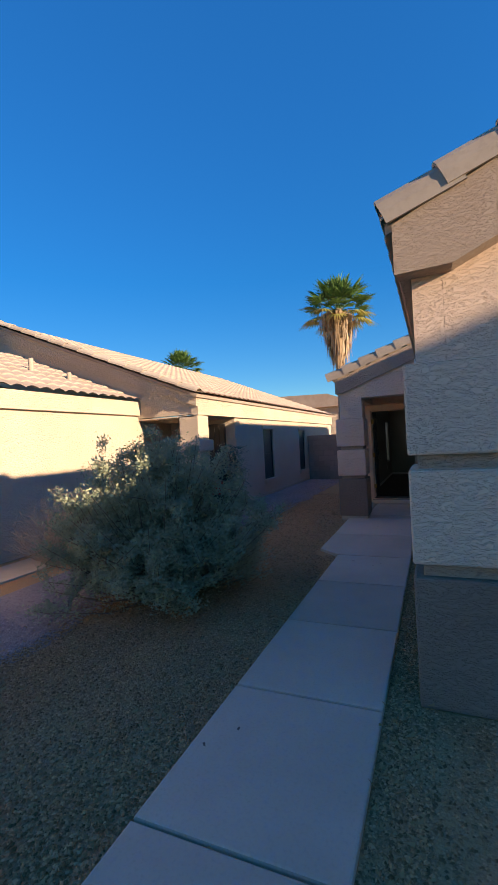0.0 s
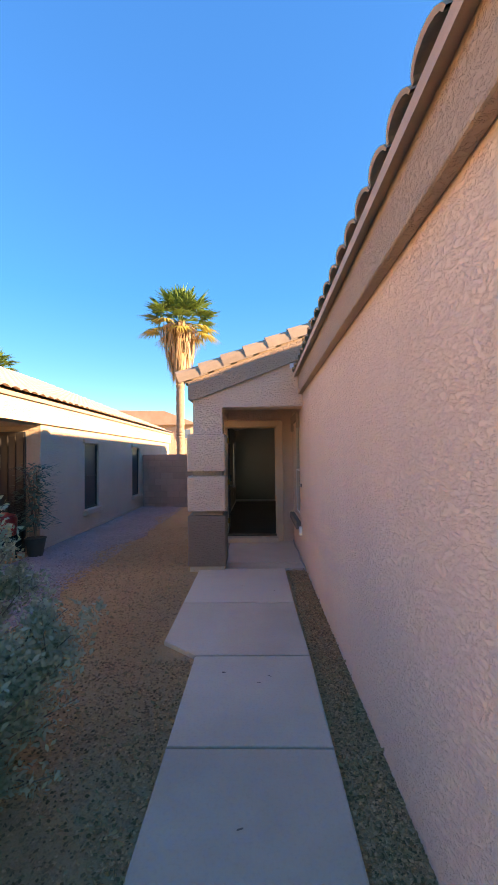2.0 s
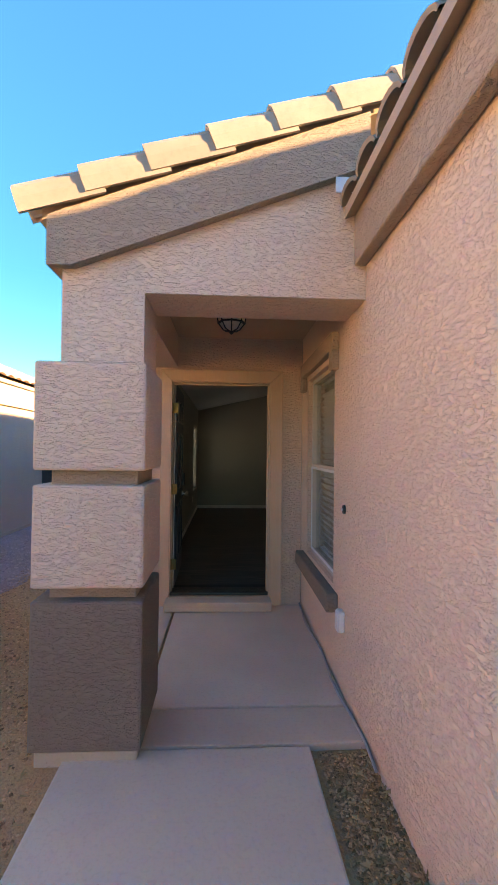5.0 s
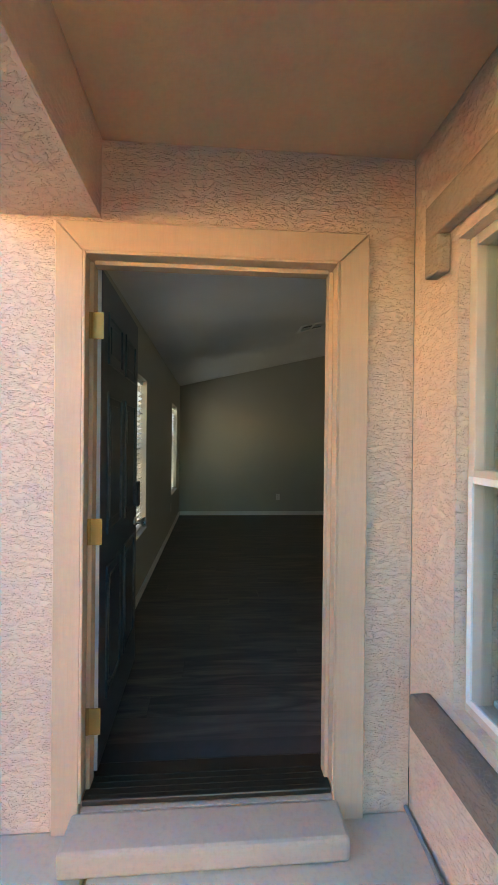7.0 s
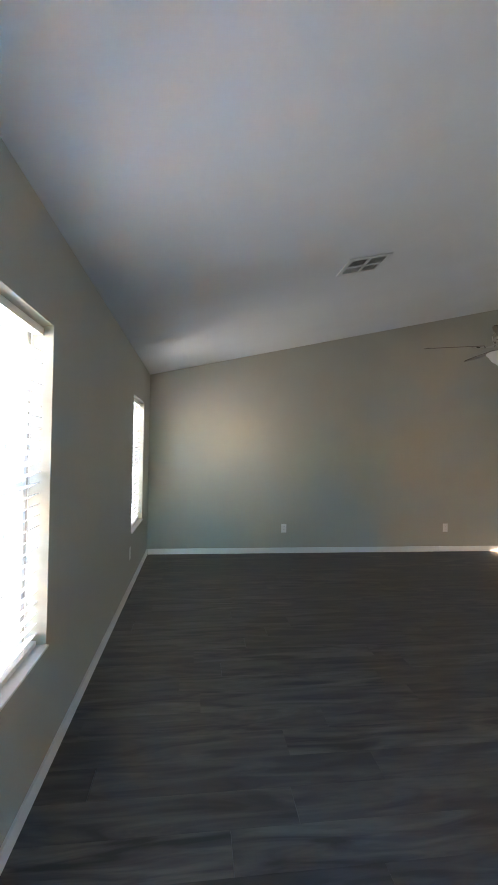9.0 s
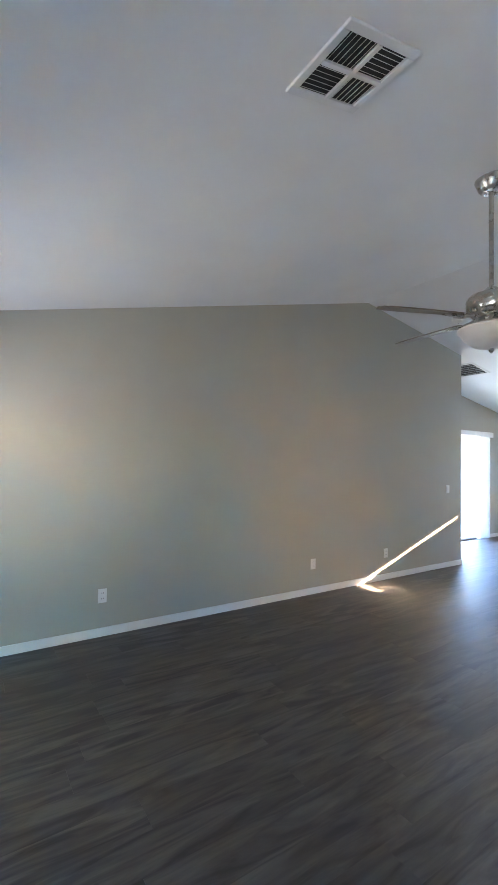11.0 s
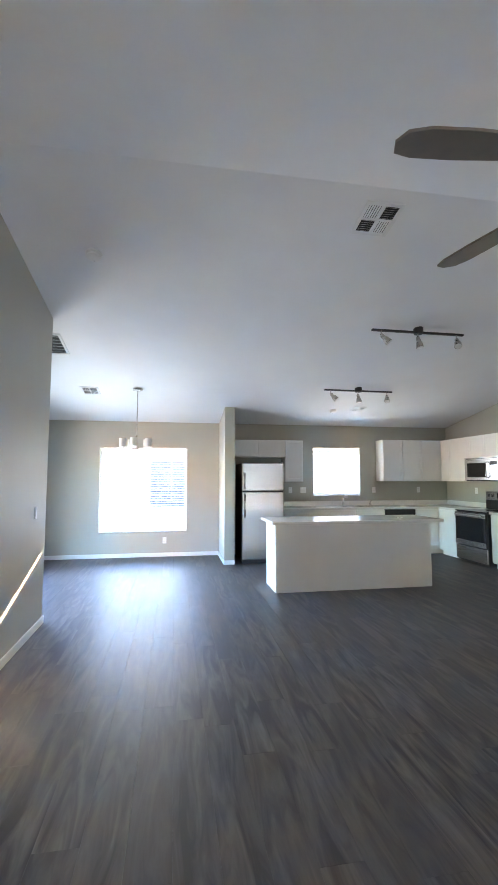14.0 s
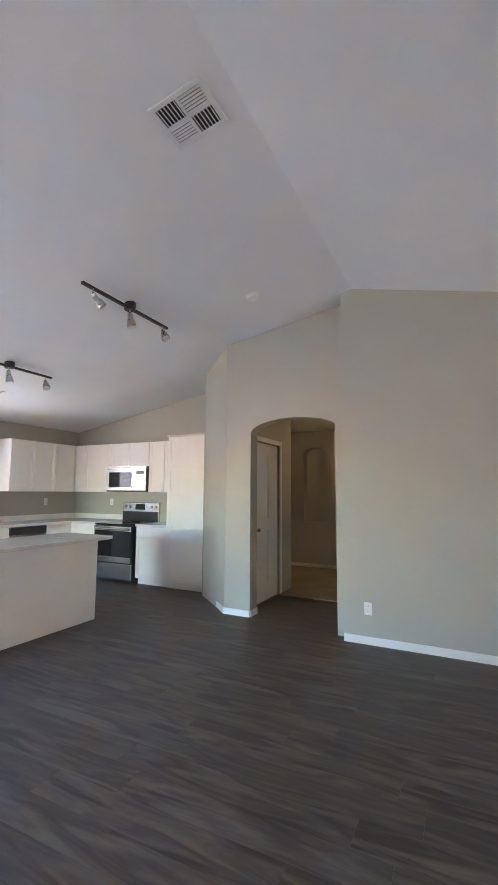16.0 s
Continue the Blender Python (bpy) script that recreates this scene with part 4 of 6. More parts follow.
# palm
def palm(name, x, y, h, spread, label, skirt=True, seed=3):
    rr = random.Random(seed)
    r = root(name, (x, y, 0), label, "palm tree")
    prof = [(0.34 - 0.10 * min(k / 16, 1) + 0.02 * rr.uniform(-1, 1) + 0.022 * (k % 2), h * k / 110) for k in range(111)]
    smooth(part("trunk", lathe(bmesh.new(), prof, 14, (x, y, 0)), BARK, r))

    def fan(bm, base, d, reach, size, droop):
        """A fan leaf on a stalk: folded blades that spread from the hub."""
        side = d.cross(Vector((0, 0, 1)))
        side = side.normalized() if side.length > 0.01 else Vector((1, 0, 0))
        hub = base + d * reach + Vector((0, 0, -droop * 0.3))
        tubev = [base, (base + hub) / 2 + Vector((0, 0, 0.08)), hub]
        tube(bm, tubev, 0.022, 4)
        nb = 19
        for k in range(nb):
            a = (k / (nb - 1) - 0.5) * 3.6
            dirn = (d * math.cos(a) + side * math.sin(a)).normalized()
            ln = size * (0.75 + 0.25 * math.cos(a)) * rr.uniform(0.85, 1.1)
            mid = hub + dirn * ln * 0.55
            tip = hub + dirn * ln + Vector((0, 0, -droop * (0.25 + 0.4 * rr.random())))
            w = dirn.cross(Vector((0, 0, 1)))
            w = (w.normalized() if w.length > 0.01 else side) * 0.06 * size
            q = [bm.verts.new(p) for p in (hub, mid + w, tip, mid - w)]
            bm.faces.new(q)
    top = Vector((x, y, h))
    for nm, mat, n, lo, hi, drp in (("crown", PALM_GREEN, 34, 0.05, 1.45, 0.35), ("lower_fronds", PALM_YELLOW, 9, -0.35, 0.05, 0.7)):
        bm = bmesh.new()
        for k in range(n):
            az = k * 2.399 + rr.uniform(-0.2, 0.2)
            el = lo + (hi - lo) * (k + 0.5) / n
            d = Vector((math.cos(az) * math.cos(el), math.sin(az) * math.cos(el), math.sin(el)))
            fan(bm, top + d * 0.2, d, spread * rr.uniform(0.42, 0.6), spread * rr.uniform(0.42, 0.55), drp)
        part(nm, bm, mat, r)
    if skirt:
        bm = bmesh.new()
        for k in range(800):
            az = rr.uniform(0, 6.283)
            z0 = h + rr.uniform(-2.6, 0.1)
            out = (0.42 + 0.80 * (1 - (h - z0) / 2.9)) * rr.uniform(0.6, 1.15)
            c, s = math.cos(az), math.sin(az)
            p0 = Vector((x + 0.25 * c, y + 0.25 * s, z0 + 0.15))
            p1 = Vector((x + out * c, y + out * s, z0 - 0.25 + rr.uniform(-0.2, 0.2)))
            p2 = Vector((x + out * 0.95 * c + rr.uniform(-.15, .15), y + out * 0.95 * s + rr.uniform(-.15, .15), z0 - rr.uniform(0.9, 1.7)))
            w = Vector((-s, c, 0)) * rr.uniform(0.03, 0.075)
            a = [bm.verts.new(q) for q in (p0 - w * 0.4, p0 + w * 0.4, p1 + w, p1 - w)]
            bm.faces.new(a)
            b = bm.verts.new(p2)
            bm.faces.new((a[3], a[2], b))
        part("dead_frond_skirt", bm, PALM_DRY, r, "skirt of dry tan fronds")
    return r


palm("fan_palm", -4.72, 19.0, 10.0, 2.5, "tall fan palm with green crown and a skirt of dry fronds")
palm("fan_palm", -20.7, 25.0, 8.6, 2.2, "fan palm top behind the neighbour's roof", False, 5)


# shrubs
def shrub(name, x, y, rx, ry, h, label, n_stem, n_leaf, leaf, twig, size, seed):
    rr = random.Random(seed)
    r = root(name, (x, y, 0), label, "shrub")
    bm = bmesh.new()
    tips = []
    for k in range(n_stem):
        az, e = rr.uniform(0, 6.283), rr.random() ** 0.6
        tip = Vector((x + rx * e * math.cos(az), y + ry * e * math.sin(az), h * (0.30 + 0.70 * math.sqrt(max(0, 1 - e * e))) * (rr.uniform(0.2, 1.05) if n_leaf else rr.uniform(0.5, 1.0))))
        foot = Vector((x + rr.uniform(-.18, .18), y + rr.uniform(-.18, .18), -0.03))
        mid = foot.lerp(tip, 0.5) + Vector((rr.uniform(-.1, .1), rr.uniform(-.1, .1), -0.05 * h))
        tube(bm, [foot, mid, tip], 0.011, 4, 0.25)
        tips.append((foot, mid, tip))
        for _ in range(3):
            u = rr.uniform(0.45, 0.95)
            p = mid.lerp(tip, (u - 0.45) / 0.5)
            q = p + Vector((rr.uniform(-1, 1), rr.uniform(-1, 1), rr.uniform(0.0, 0.9))).normalized() * rr.uniform(0.1, 0.3)
            tube(bm, [p, q], 0.005, 3, 0.3)
            tips.append((p, p.lerp(q, 0.5), q))
    part("branch_mass", bm, twig, r)
    if n_leaf:
        vs, fs = [], []
        for k in range(n_leaf):
            foot, mid, tip = tips[rr.randrange(len(tips))]
            u = rr.random() ** 0.5
            p = (mid.lerp(tip, u) if rr.random() < 0.7 else foot.lerp(mid, 0.25 + 0.75 * u)) + Vector((rr.gauss(0, 0.032), rr.gauss(0, 0.032), rr.gauss(0, 0.032)))
            d = Vector((rr.uniform(-1, 1), rr.uniform(-1, 1), rr.uniform(-0.2, 1))).normalized() * size * rr.uniform(0.7, 1.4)
            w = d.cross(Vector((rr.uniform(-1, 1), rr.uniform(-1, 1), rr.uniform(-1, 1)))).normalized() * size * 0.3
            i = len(vs)
            vs += [p, p + d * 0.5 + w, p + d, p + d * 0.5 - w]
            fs.append((i, i + 1, i + 2, i + 3))
        me = bpy.data.meshes.new("foliage")
        me.from_pydata([tuple(v - Vector((x, y, 0))) for v in vs], [], fs)
        me.materials.append(leaf)
        lv = new("foliage", me)
        lv.parent = r
    return r


shrub("sage_bush", -1.92, -6.46, 1.28, 1.24, 1.68, "large grey-green sage bush beside the walkway", 300, 150000, LEAF_SAGE, TWIG, 0.032, 11)
shrub("dry_bush", -4.2, -5.7, 0.75, 0.8, 1.15, "leafless dry tan bush in front of the neighbour's house", 150, 0, LEAF_SAGE, DRY_TWIG, 0.03, 12)
shrub("porch_shrub", -4.6, -3.2, 0.45, 0.4, 1.9, "narrow green shrub at the neighbour's porch", 60, 3500, thin("dark_green_leaf", (0.05, 0.085, 0.035), 0.3), TWIG, 0.05, 13)

# ---------- inside ----------
# baseboards
def base_along(name, axis, face, u0, u1, out):
    """A baseboard on the wall plane `face`, which it stands proud of towards `out`."""
    a, b = sorted((face + out * 0.001, face + out * 0.014))
    bm = boxed(a, b, u0, u1, ZF + 0.001, ZF + 0.072, 0.003) if axis == "x" else boxed(u0, u1, a, b, ZF + 0.001, ZF + 0.072, 0.003)
    return thing(name, bm, WHITE_PAINT, "white painted baseboard", "baseboard", kind="structure")


base_along("baseboard_left", "x", XL, 0.2, YF - 0.016, 1)
base_along("baseboard_far", "y", YF, XL + 0.016, XE + 0.014, -1)
base_along("baseboard_return", "x", XE, YF, YB - 0.016, 1)
base_along("baseboard_back", "y", YB, XE + 0.016, SL[0] - 0.02, -1)
base_along("baseboard_back_2", "y", YB, SL[1] + 0.02, XK - 0.016, -1)
base_along("baseboard_dining", "x", XK, 4.102, YB - 0.002, -1)
base_along("baseboard_stub", "y", 4.10, 8.97, XK - 0.016, 1)
base_along("baseboard_stub_end", "x", 8.97, 3.93, 4.114, -1)
base_along("baseboard_hall", "x", XR, 0.17, YR + 0.014, -1)
base_along("baseboard_living", "y", YR, XR, 4.449 + 0.014, 1)
base_along("baseboard_passage", "x", 4.56, -2.73, AY - 0.13, 1)
base_along("baseboard_jog", "x", 4.449, AY + 0.062, YR, 1)
base_along("baseboard_arch", "y", AY + 0.06, AX1, 5.94, 1)
base_along("baseboard_arch_side", "x", AX1, AY - 0.12, AY + 0.06, -1)
base_along("baseboard_niche", "y", -2.75, 4.57, 7.59, 1)
bm = boxed(0, 0.97, 0.001, 0.014, ZF + 0.001, ZF + 0.072, 0.003)
bmesh.ops.transform(bm, matrix=Matrix.Translation((5.93, AY + 0.06, 0)) @ Matrix.Rotation(math.atan2(-0.68, 0.69), 4, "Z"), verts=bm.verts[:])
thing("baseboard_angled", bm, WHITE_PAINT, "white painted baseboard", "baseboard", kind="structure")

# windows with blinds
VINYL = plain("white_window_vinyl", (0.78, 0.78, 0.77), 0.35)
window_unit("window_2", "x", -0.745, 1.585, 2.415, 0.638, 1.99, 0.06, VINYL, "tall white vinyl window in the side wall")
window_unit("window_3", "x", -0.745, 4.81, 5.635, 0.638, 1.99, 0.06, VINYL, "tall white vinyl window in the side wall")
blind("window_blind", "x", -0.675, 1.60, 2.40, 0.653, 1.975, 28, "white horizontal blind half open in a tall window")
blind("window_blind", "x", -0.675, 4.825, 5.62, 0.653, 1.975, 28, "white horizontal blind half open in a tall window")
for k, (y0, y1) in enumerate(((1.585, 2.415), (4.81, 5.635))):
    thing("window_sill_%d" % (k + 1), boxed(-0.72, XL + 0.012, y0 + 0.001, y1 - 0.001, 0.639, 0.650, 0.003), WHITE_PAINT, "white painted window sill", "sill", kind="structure")
window_unit("window_4", "x", XK + 0.11, DW[0], DW[1], DW[2], DW[3] + 0.032, 0.06, VINYL, "wide white dining room window", split=False)
window_unit("window_5", "x", XK + 0.11, KW[0], KW[1], KW[2], KW[3], 0.06, VINYL, "small white kitchen window over the sink", split=False)
blind("dining_blind", "x", XK + 0.035, DW[0] + 0.012, DW[1] - 0.012, DW[2] + 0.01, DW[3] - 0.075, 14, "white horizontal blind in the dining window")
blind("kitchen_blind", "x", XK + 0.035, KW[0] + 0.012, KW[1] - 0.012, KW[2] + 0.01, KW[3] - 0.064, 38, "white horizontal blind in the kitchen window", gap=-0.03, swing=-1)

# sliding door with a vertical blind
sl = root("sliding_door", (8.1, YB + 0.08, ZF), "white sliding glass door to the back yard", "sliding door")
for nm, b in (("left_stile", (SL[0], SL[0] + 0.05, 0, 2.04)), ("right_stile", (SL[1] - 0.05, SL[1], 0, 2.04)), ("meeting_stile", (8.06, 8.11, 0.05, 1.99)), ("sill_rail", (SL[0] + 0.05, SL[1] - 0.05, 0, 0.05)), ("head_rail", (SL[0] + 0.05, SL[1] - 0.05, 1.99, 2.04))):
    part(nm, boxed(b[0], b[1], YB + 0.06, YB + 0.12, ZF + b[2], ZF + b[3], 0.004), VINYL, sl)
pn = part("pane", boxed(SL[0] + 0.05, SL[1] - 0.05, YB + 0.088, YB + 0.092, ZF + 0.05, ZF + 1.99), PANE, sl)
pn.visible_shadow = False
vb = root("vertical_blind", (8.1, YB - 0.05, 2.2), "white vertical blind drawn to the side of the sliding door", "blind")
part("valance", boxed(SL[0] - 0.08, SL[1] + 0.08, YB - 0.11, YB - 0.005, 2.12, 2.22, 0.004), PLASTIC, vb)
for k in range(14):
    x = 8.62 + k * 0.03
    bm = boxed(-0.042, 0.042, -0.001, 0.001, ZF + 0.03, 2.118)
    bmesh.ops.transform(bm, matrix=Matrix.Translation((x, YB - 0.06, 0)) @ Matrix.Rotation(radians(68), 4, "Z"), verts=bm.verts[:])
    part("vane", bm, SLAT, vb)


# outlets and switches
def plate(name, axis, face, u, z, out, label, gangs=1, kind="outlet"):
    w = 0.035 + 0.023 * (gangs - 1)
    r = root(name, ((face, u, z) if axis == "x" else (u, face, z)), label, kind)

    def b(u0, u1, z0, z1, d0, d1, bev=0.0):
        a, c = sorted((face + out * d0, face + out * d1))
        return boxed(a, c, u + u0, u + u1, z + z0, z + z1, bev) if axis == "x" else boxed(u + u0, u + u1, a, c, z + z0, z + z1, bev)
    part("plate", b(-w, w, -0.057, 0.057, 0.0008, 0.006, 0.002), PLASTIC, r)
    for g in range(gangs):
        c = (g - (gangs - 1) / 2) * 0.046
        if kind == "outlet":
            for dz in (-0.022, 0.022):
                s = part("socket", b(c - 0.016, c + 0.016, dz - 0.014, dz + 0.014, 0.0062, 0.0085, 0.001), PLASTIC, r)
                for du in (-0.007, 0.007):
                    part("slot", b(c + du - 0.0015, c + du + 0.0015, dz - 0.004, dz + 0.006, 0.0086, 0.0090), SLOT, s)
        else:
            part("rocker", b(c - 0.016, c + 0.016, -0.033, 0.033, 0.0062, 0.0105, 0.002), PLASTIC, r)
    return r


WO = "white duplex outlet on the greige wall"
for x in (1.17, 3.47, 4.69):
    plate("wall_outlet", "y", YF, x, 0.43, -1, WO)
plate("light_switch", "y", YF, 6.03, 1.21, -1, "white light switch near the end of the wall", 1, "switch")
plate("wall_outlet", "x", XL, 1.49, 0.47, 1, WO)
plate("wall_outlet", "x", XL, 4.74, 0.47, 1, WO)
plate("wall_outlet", "y", YR, 4.235, 0.42, 1, WO)
plate("wall_outlet", "x", XK, 5.10, 0.395, -1, WO)
plate("light_switch", "x", XR, 0.80, 1.168, -1, "white triple light switch in the entry", 3, "switch")
plate("light_switch", "x", XR, 0.548, 1.168, -1, "white triple light switch in the entry", 3, "switch")
plate("wall_outlet", "x", XR, 0.843, 0.393, -1, "white duplex outlet low on the entry wall")
rem = root("fan_remote", (XR, 0.683, 1.173), "black fan remote in a wall cradle", "remote")
part("cradle", boxed(XR - 0.009, XR - 0.0008, 0.661, 0.705, 1.113, 1.233, 0.004), BLACK, rem)
part("body", boxed(XR - 0.020, XR - 0.0092, 0.665, 0.701, 1.118, 1.228, 0.004), BLACK, rem)
for k in range(4):
    part("button", boxed(XR - 0.022, XR - 0.0202, 0.678, 0.688, 1.14 + k * 0.02, 1.152 + k * 0.02), PLASTIC, rem)
for y, g, kd in ((2.44, 2, "switch"), (2.70, 1, "outlet"), (0.96, 1, "outlet"), (-0.02, 1, "outlet")):
    plate("wall_outlet" if kd == "outlet" else "light_switch", "x", XK, y, 1.30, -1, "white plate above the worktop", g, kd)
plate("wall_outlet", "y", YK, 9.02, 1.30, 1, "white plate above the worktop")
plate("light_switch", "x", 4.56, AY - 0.35, 1.55, 1, "small white thermostat in the hall", 1, "switch")


# ceiling fixtures
SLOPE_L, SLOPE_R = math.atan((RIDGE_Z - EAVE_L) / (RIDGE_X - XL)), math.atan((RIDGE_Z - EAVE_R) / (XK - RIDGE_X))


def on_ceiling(x, y):
    return pose(x, y, ceil_z(x), 0, math.degrees(-SLOPE_L if x < RIDGE_X else SLOPE_R), 0)


VENT_WHITE = plain("white_vent_metal", (0.70, 0.70, 0.69), 0.4)
VENT_DARK = plain("dark_duct", (0.03, 0.03, 0.03), 0.8)


def register(name, x, y, w, d, label, turn=0.0, quarters=True):
    r = root(name, (x, y, ceil_z(x)), label, "air vent")
    r.matrix_basis = on_ceiling(x, y) @ pose(0, 0, 0, 0, 0, turn)
    f = 0.03
    for nm, b in (("frame_a", (-w, w, -d, -d + f)), ("frame_b", (-w, w, d - f, d)), ("frame_c", (-w, -w + f, -d + f, d - f)), ("frame_d", (w - f, w, -d + f, d - f))):
        part(nm, boxed(*b, -0.012, -0.001, 0.003), VENT_WHITE, r, local=True)
    part("duct", boxed(-w + f, w - f, -d + f, d - f, -0.004, -0.0012), VENT_DARK, r, "dark duct opening", local=True)
    iw, id_ = w - f, d - f
    if quarters:
        part("bar_a", boxed(-0.008, 0.008, -id_, id_, -0.014, -0.005), VENT_WHITE, r, local=True)
        part("bar_b", boxed(-iw, iw, -0.008, 0.008, -0.014, -0.005), VENT_WHITE, r, local=True)
        cells = [(sx, sy) for sx in (-1, 1) for sy in (-1, 1)]
    else:
        cells = [(0, 0)]
    for sx, sy in cells:
        x0, x1 = (-iw, iw) if not sx else ((-iw, -0.008) if sx < 0 else (0.008, iw))
        y0, y1 = (-id_, id_) if not sy else ((-id_, -0.008) if sy < 0 else (0.008, id_))
        along = sx * sy >= 0
        n = 6
        for k in range(n):
            if along:
                c = x0 + (x1 - x0) * (k + 0.5) / n
                q = [(c - 0.0055, -0.0125), (c - 0.0035, -0.0125), (c + 0.004, -0.005), (c + 0.002, -0.005)]
                bm = prism(bmesh.new(), q, "y", y0, y1)
            else:
                c = y0 + (y1 - y0) * (k + 0.5) / n
                q = [(c - 0.0055, -0.0125), (c - 0.0035, -0.0125), (c + 0.004, -0.005), (c + 0.002, -0.005)]
                bm = prism(bmesh.new(), q, "x", x0, x1)
            part("louver", bm, VENT_WHITE, r, local=True)
    return r


register("ceiling_vent", 1.16, 3.49, 0.16, 0.145, "white square ceiling air vent with angled louvers")
register("ceiling_vent", 4.61, 3.44, 0.165, 0.15, "white square ceiling air vent with angled louvers")
register("ceiling_vent", 8.40, 6.20, 0.15, 0.13, "small white ceiling air vent over the dining area")
register("ceiling_vent", 8.88, 1.72, 0.12, 0.12, "small white ceiling air vent in the kitchen")
register("return_grille", 6.95, 6.47, 0.26, 0.24, "white return air grille in the ceiling", quarters=False)


def detector(x, y):
    r = root("smoke_detector", (x, y, ceil_z(x)), "round white smoke detector on the ceiling", "smoke detector")
    r.matrix_basis = on_ceiling(x, y)
    smooth(part("base", lathe(bmesh.new(), [(0.07, -0.001), (0.07, -0.012), (0.062, -0.014)], 24), PLASTIC, r, local=True))
    smooth(part("cover", lathe(bmesh.new(), [(0.060, -0.0145), (0.058, -0.035), (0.035, -0.045), (0.01, -0.046)], 24), PLASTIC, r, local=True))
    part("led", boxed(0.03, 0.036, -0.003, 0.003, -0.047, -0.0405), SLOT, r, local=True)


detector(5.29, 5.63)
detector(5.17, 1.52)
detector(9.0, 2.15)

fl = root("flush_light", (0.03, 0.875, ceil_z(0.03)), "flush ceiling light with a bronze ring and frosted lens, unlit", "ceiling lamp")
fl.matrix_basis = on_ceiling(0.03, 0.875)
smooth(part("ring", lathe(bmesh.new(), [(0.160, -0.001), (0.163, -0.02), (0.156, -0.035), (0.147, -0.05), (0.129, -0.055), (0.118, -0.052), (0.112, -0.046)], 40), plain("dark_nickel", (0.30, 0.26, 0.21), 0.25, 1.0), fl, local=True))
smooth(part("lens", lathe(bmesh.new(), [(0.1115, -0.030), (0.1115, -0.047), (0.08, -0.052), (0.01, -0.054)], 40), plain("frosted_lens", (0.62, 0.61, 0.60), 0.4), fl, local=True))

# ceiling fan
FX, FY = 2.52, 3.76
FZ = ceil_z(FX)
fan = root("ceiling_fan", (FX, FY, FZ), "nickel ceiling fan with grey wood blades and bowl light", "ceiling fan")
smooth(part("canopy", lathe(bmesh.new(), [(0.080, 0.02), (0.082, -0.02), (0.066, -0.065), (0.045, -0.085), (0.018, -0.086)], 28), NICKEL, fan, local=True))
zt = 2.485 - FZ
smooth(part("rod", lathe(bmesh.new(), [(0.0125, zt), (0.0125, -0.09)], 12), NICKEL, fan, local=True))
smooth(part("motor", lathe(bmesh.new(), [(0.03, zt + 0.045), (0.05, zt + 0.02), (0.115, zt), (0.125, zt - 0.02), (0.125, zt - 0.075), (0.11, zt - 0.095), (0.085, zt - 0.11)], 32), NICKEL, fan, local=True))
smooth(part("switch_housing", lathe(bmesh.new(), [(0.06, zt - 0.112), (0.075, zt - 0.13), (0.075, zt - 0.165), (0.09, zt - 0.175)], 28), NICKEL, fan, local=True))
smooth(part("bowl", lathe(bmesh.new(), [(0.168, zt - 0.176), (0.170, zt - 0.186), (0.150, zt - 0.205), (0.132, zt - 0.235), (0.09, zt - 0.268), (0.02, zt - 0.285)], 32), FROST, fan, "frosted glass bowl shade", local=True))
smooth(part("finial", lathe(bmesh.new(), [(0.012, zt - 0.284), (0.014, zt - 0.295), (0.004, zt - 0.31)], 12), NICKEL, fan, local=True))
BLADE = surface("grey_blade_wood", (0.13, 0.105, 0.085), (0.19, 0.155, 0.125), 0.38, 2.0, 20.0, 0.4, 0.15, 0.001, stretch=(1, 1, 1))
for k in range(5):
    m = pose(0, 0, zt - 0.11, 0, 0, 12.0 + 72 * k) @ pose(0, 0, 0, -12, 0, 0)
    bm = bmesh.new()
    outline = [(0.19, -0.042), (0.28, -0.054), (0.48, -0.068), (0.59, -0.066), (0.64, -0.048), (0.655, 0.0), (0.64, 0.048), (0.59, 0.066), (0.48, 0.068), (0.28, 0.054), (0.19, 0.042)]
    prism(bm, outline, "z", -0.003, 0.004)
    bmesh.ops.transform(bm, matrix=m, verts=bm.verts[:])
    bl = part("blade", bm, BLADE, fan, "grey-brown wood grain blade", local=True)
    bm = bmesh.new()
    for s in (-1, 1):
        tube(bm, [(0.09, 0.012 * s, 0.0), (0.15, 0.034 * s, -0.012), (0.21, 0.030 * s, -0.008), (0.26, 0.008 * s, -0.006)], 0.008, 6)
    box(bm, 0.20, 0.27, -0.03, 0.03, -0.009, -0.0035)
    bmesh.ops.transform(bm, matrix=m, verts=bm.verts[:])
    smooth(part("blade_arm", bm, NICKEL, bl, "nickel blade bracket", local=True))


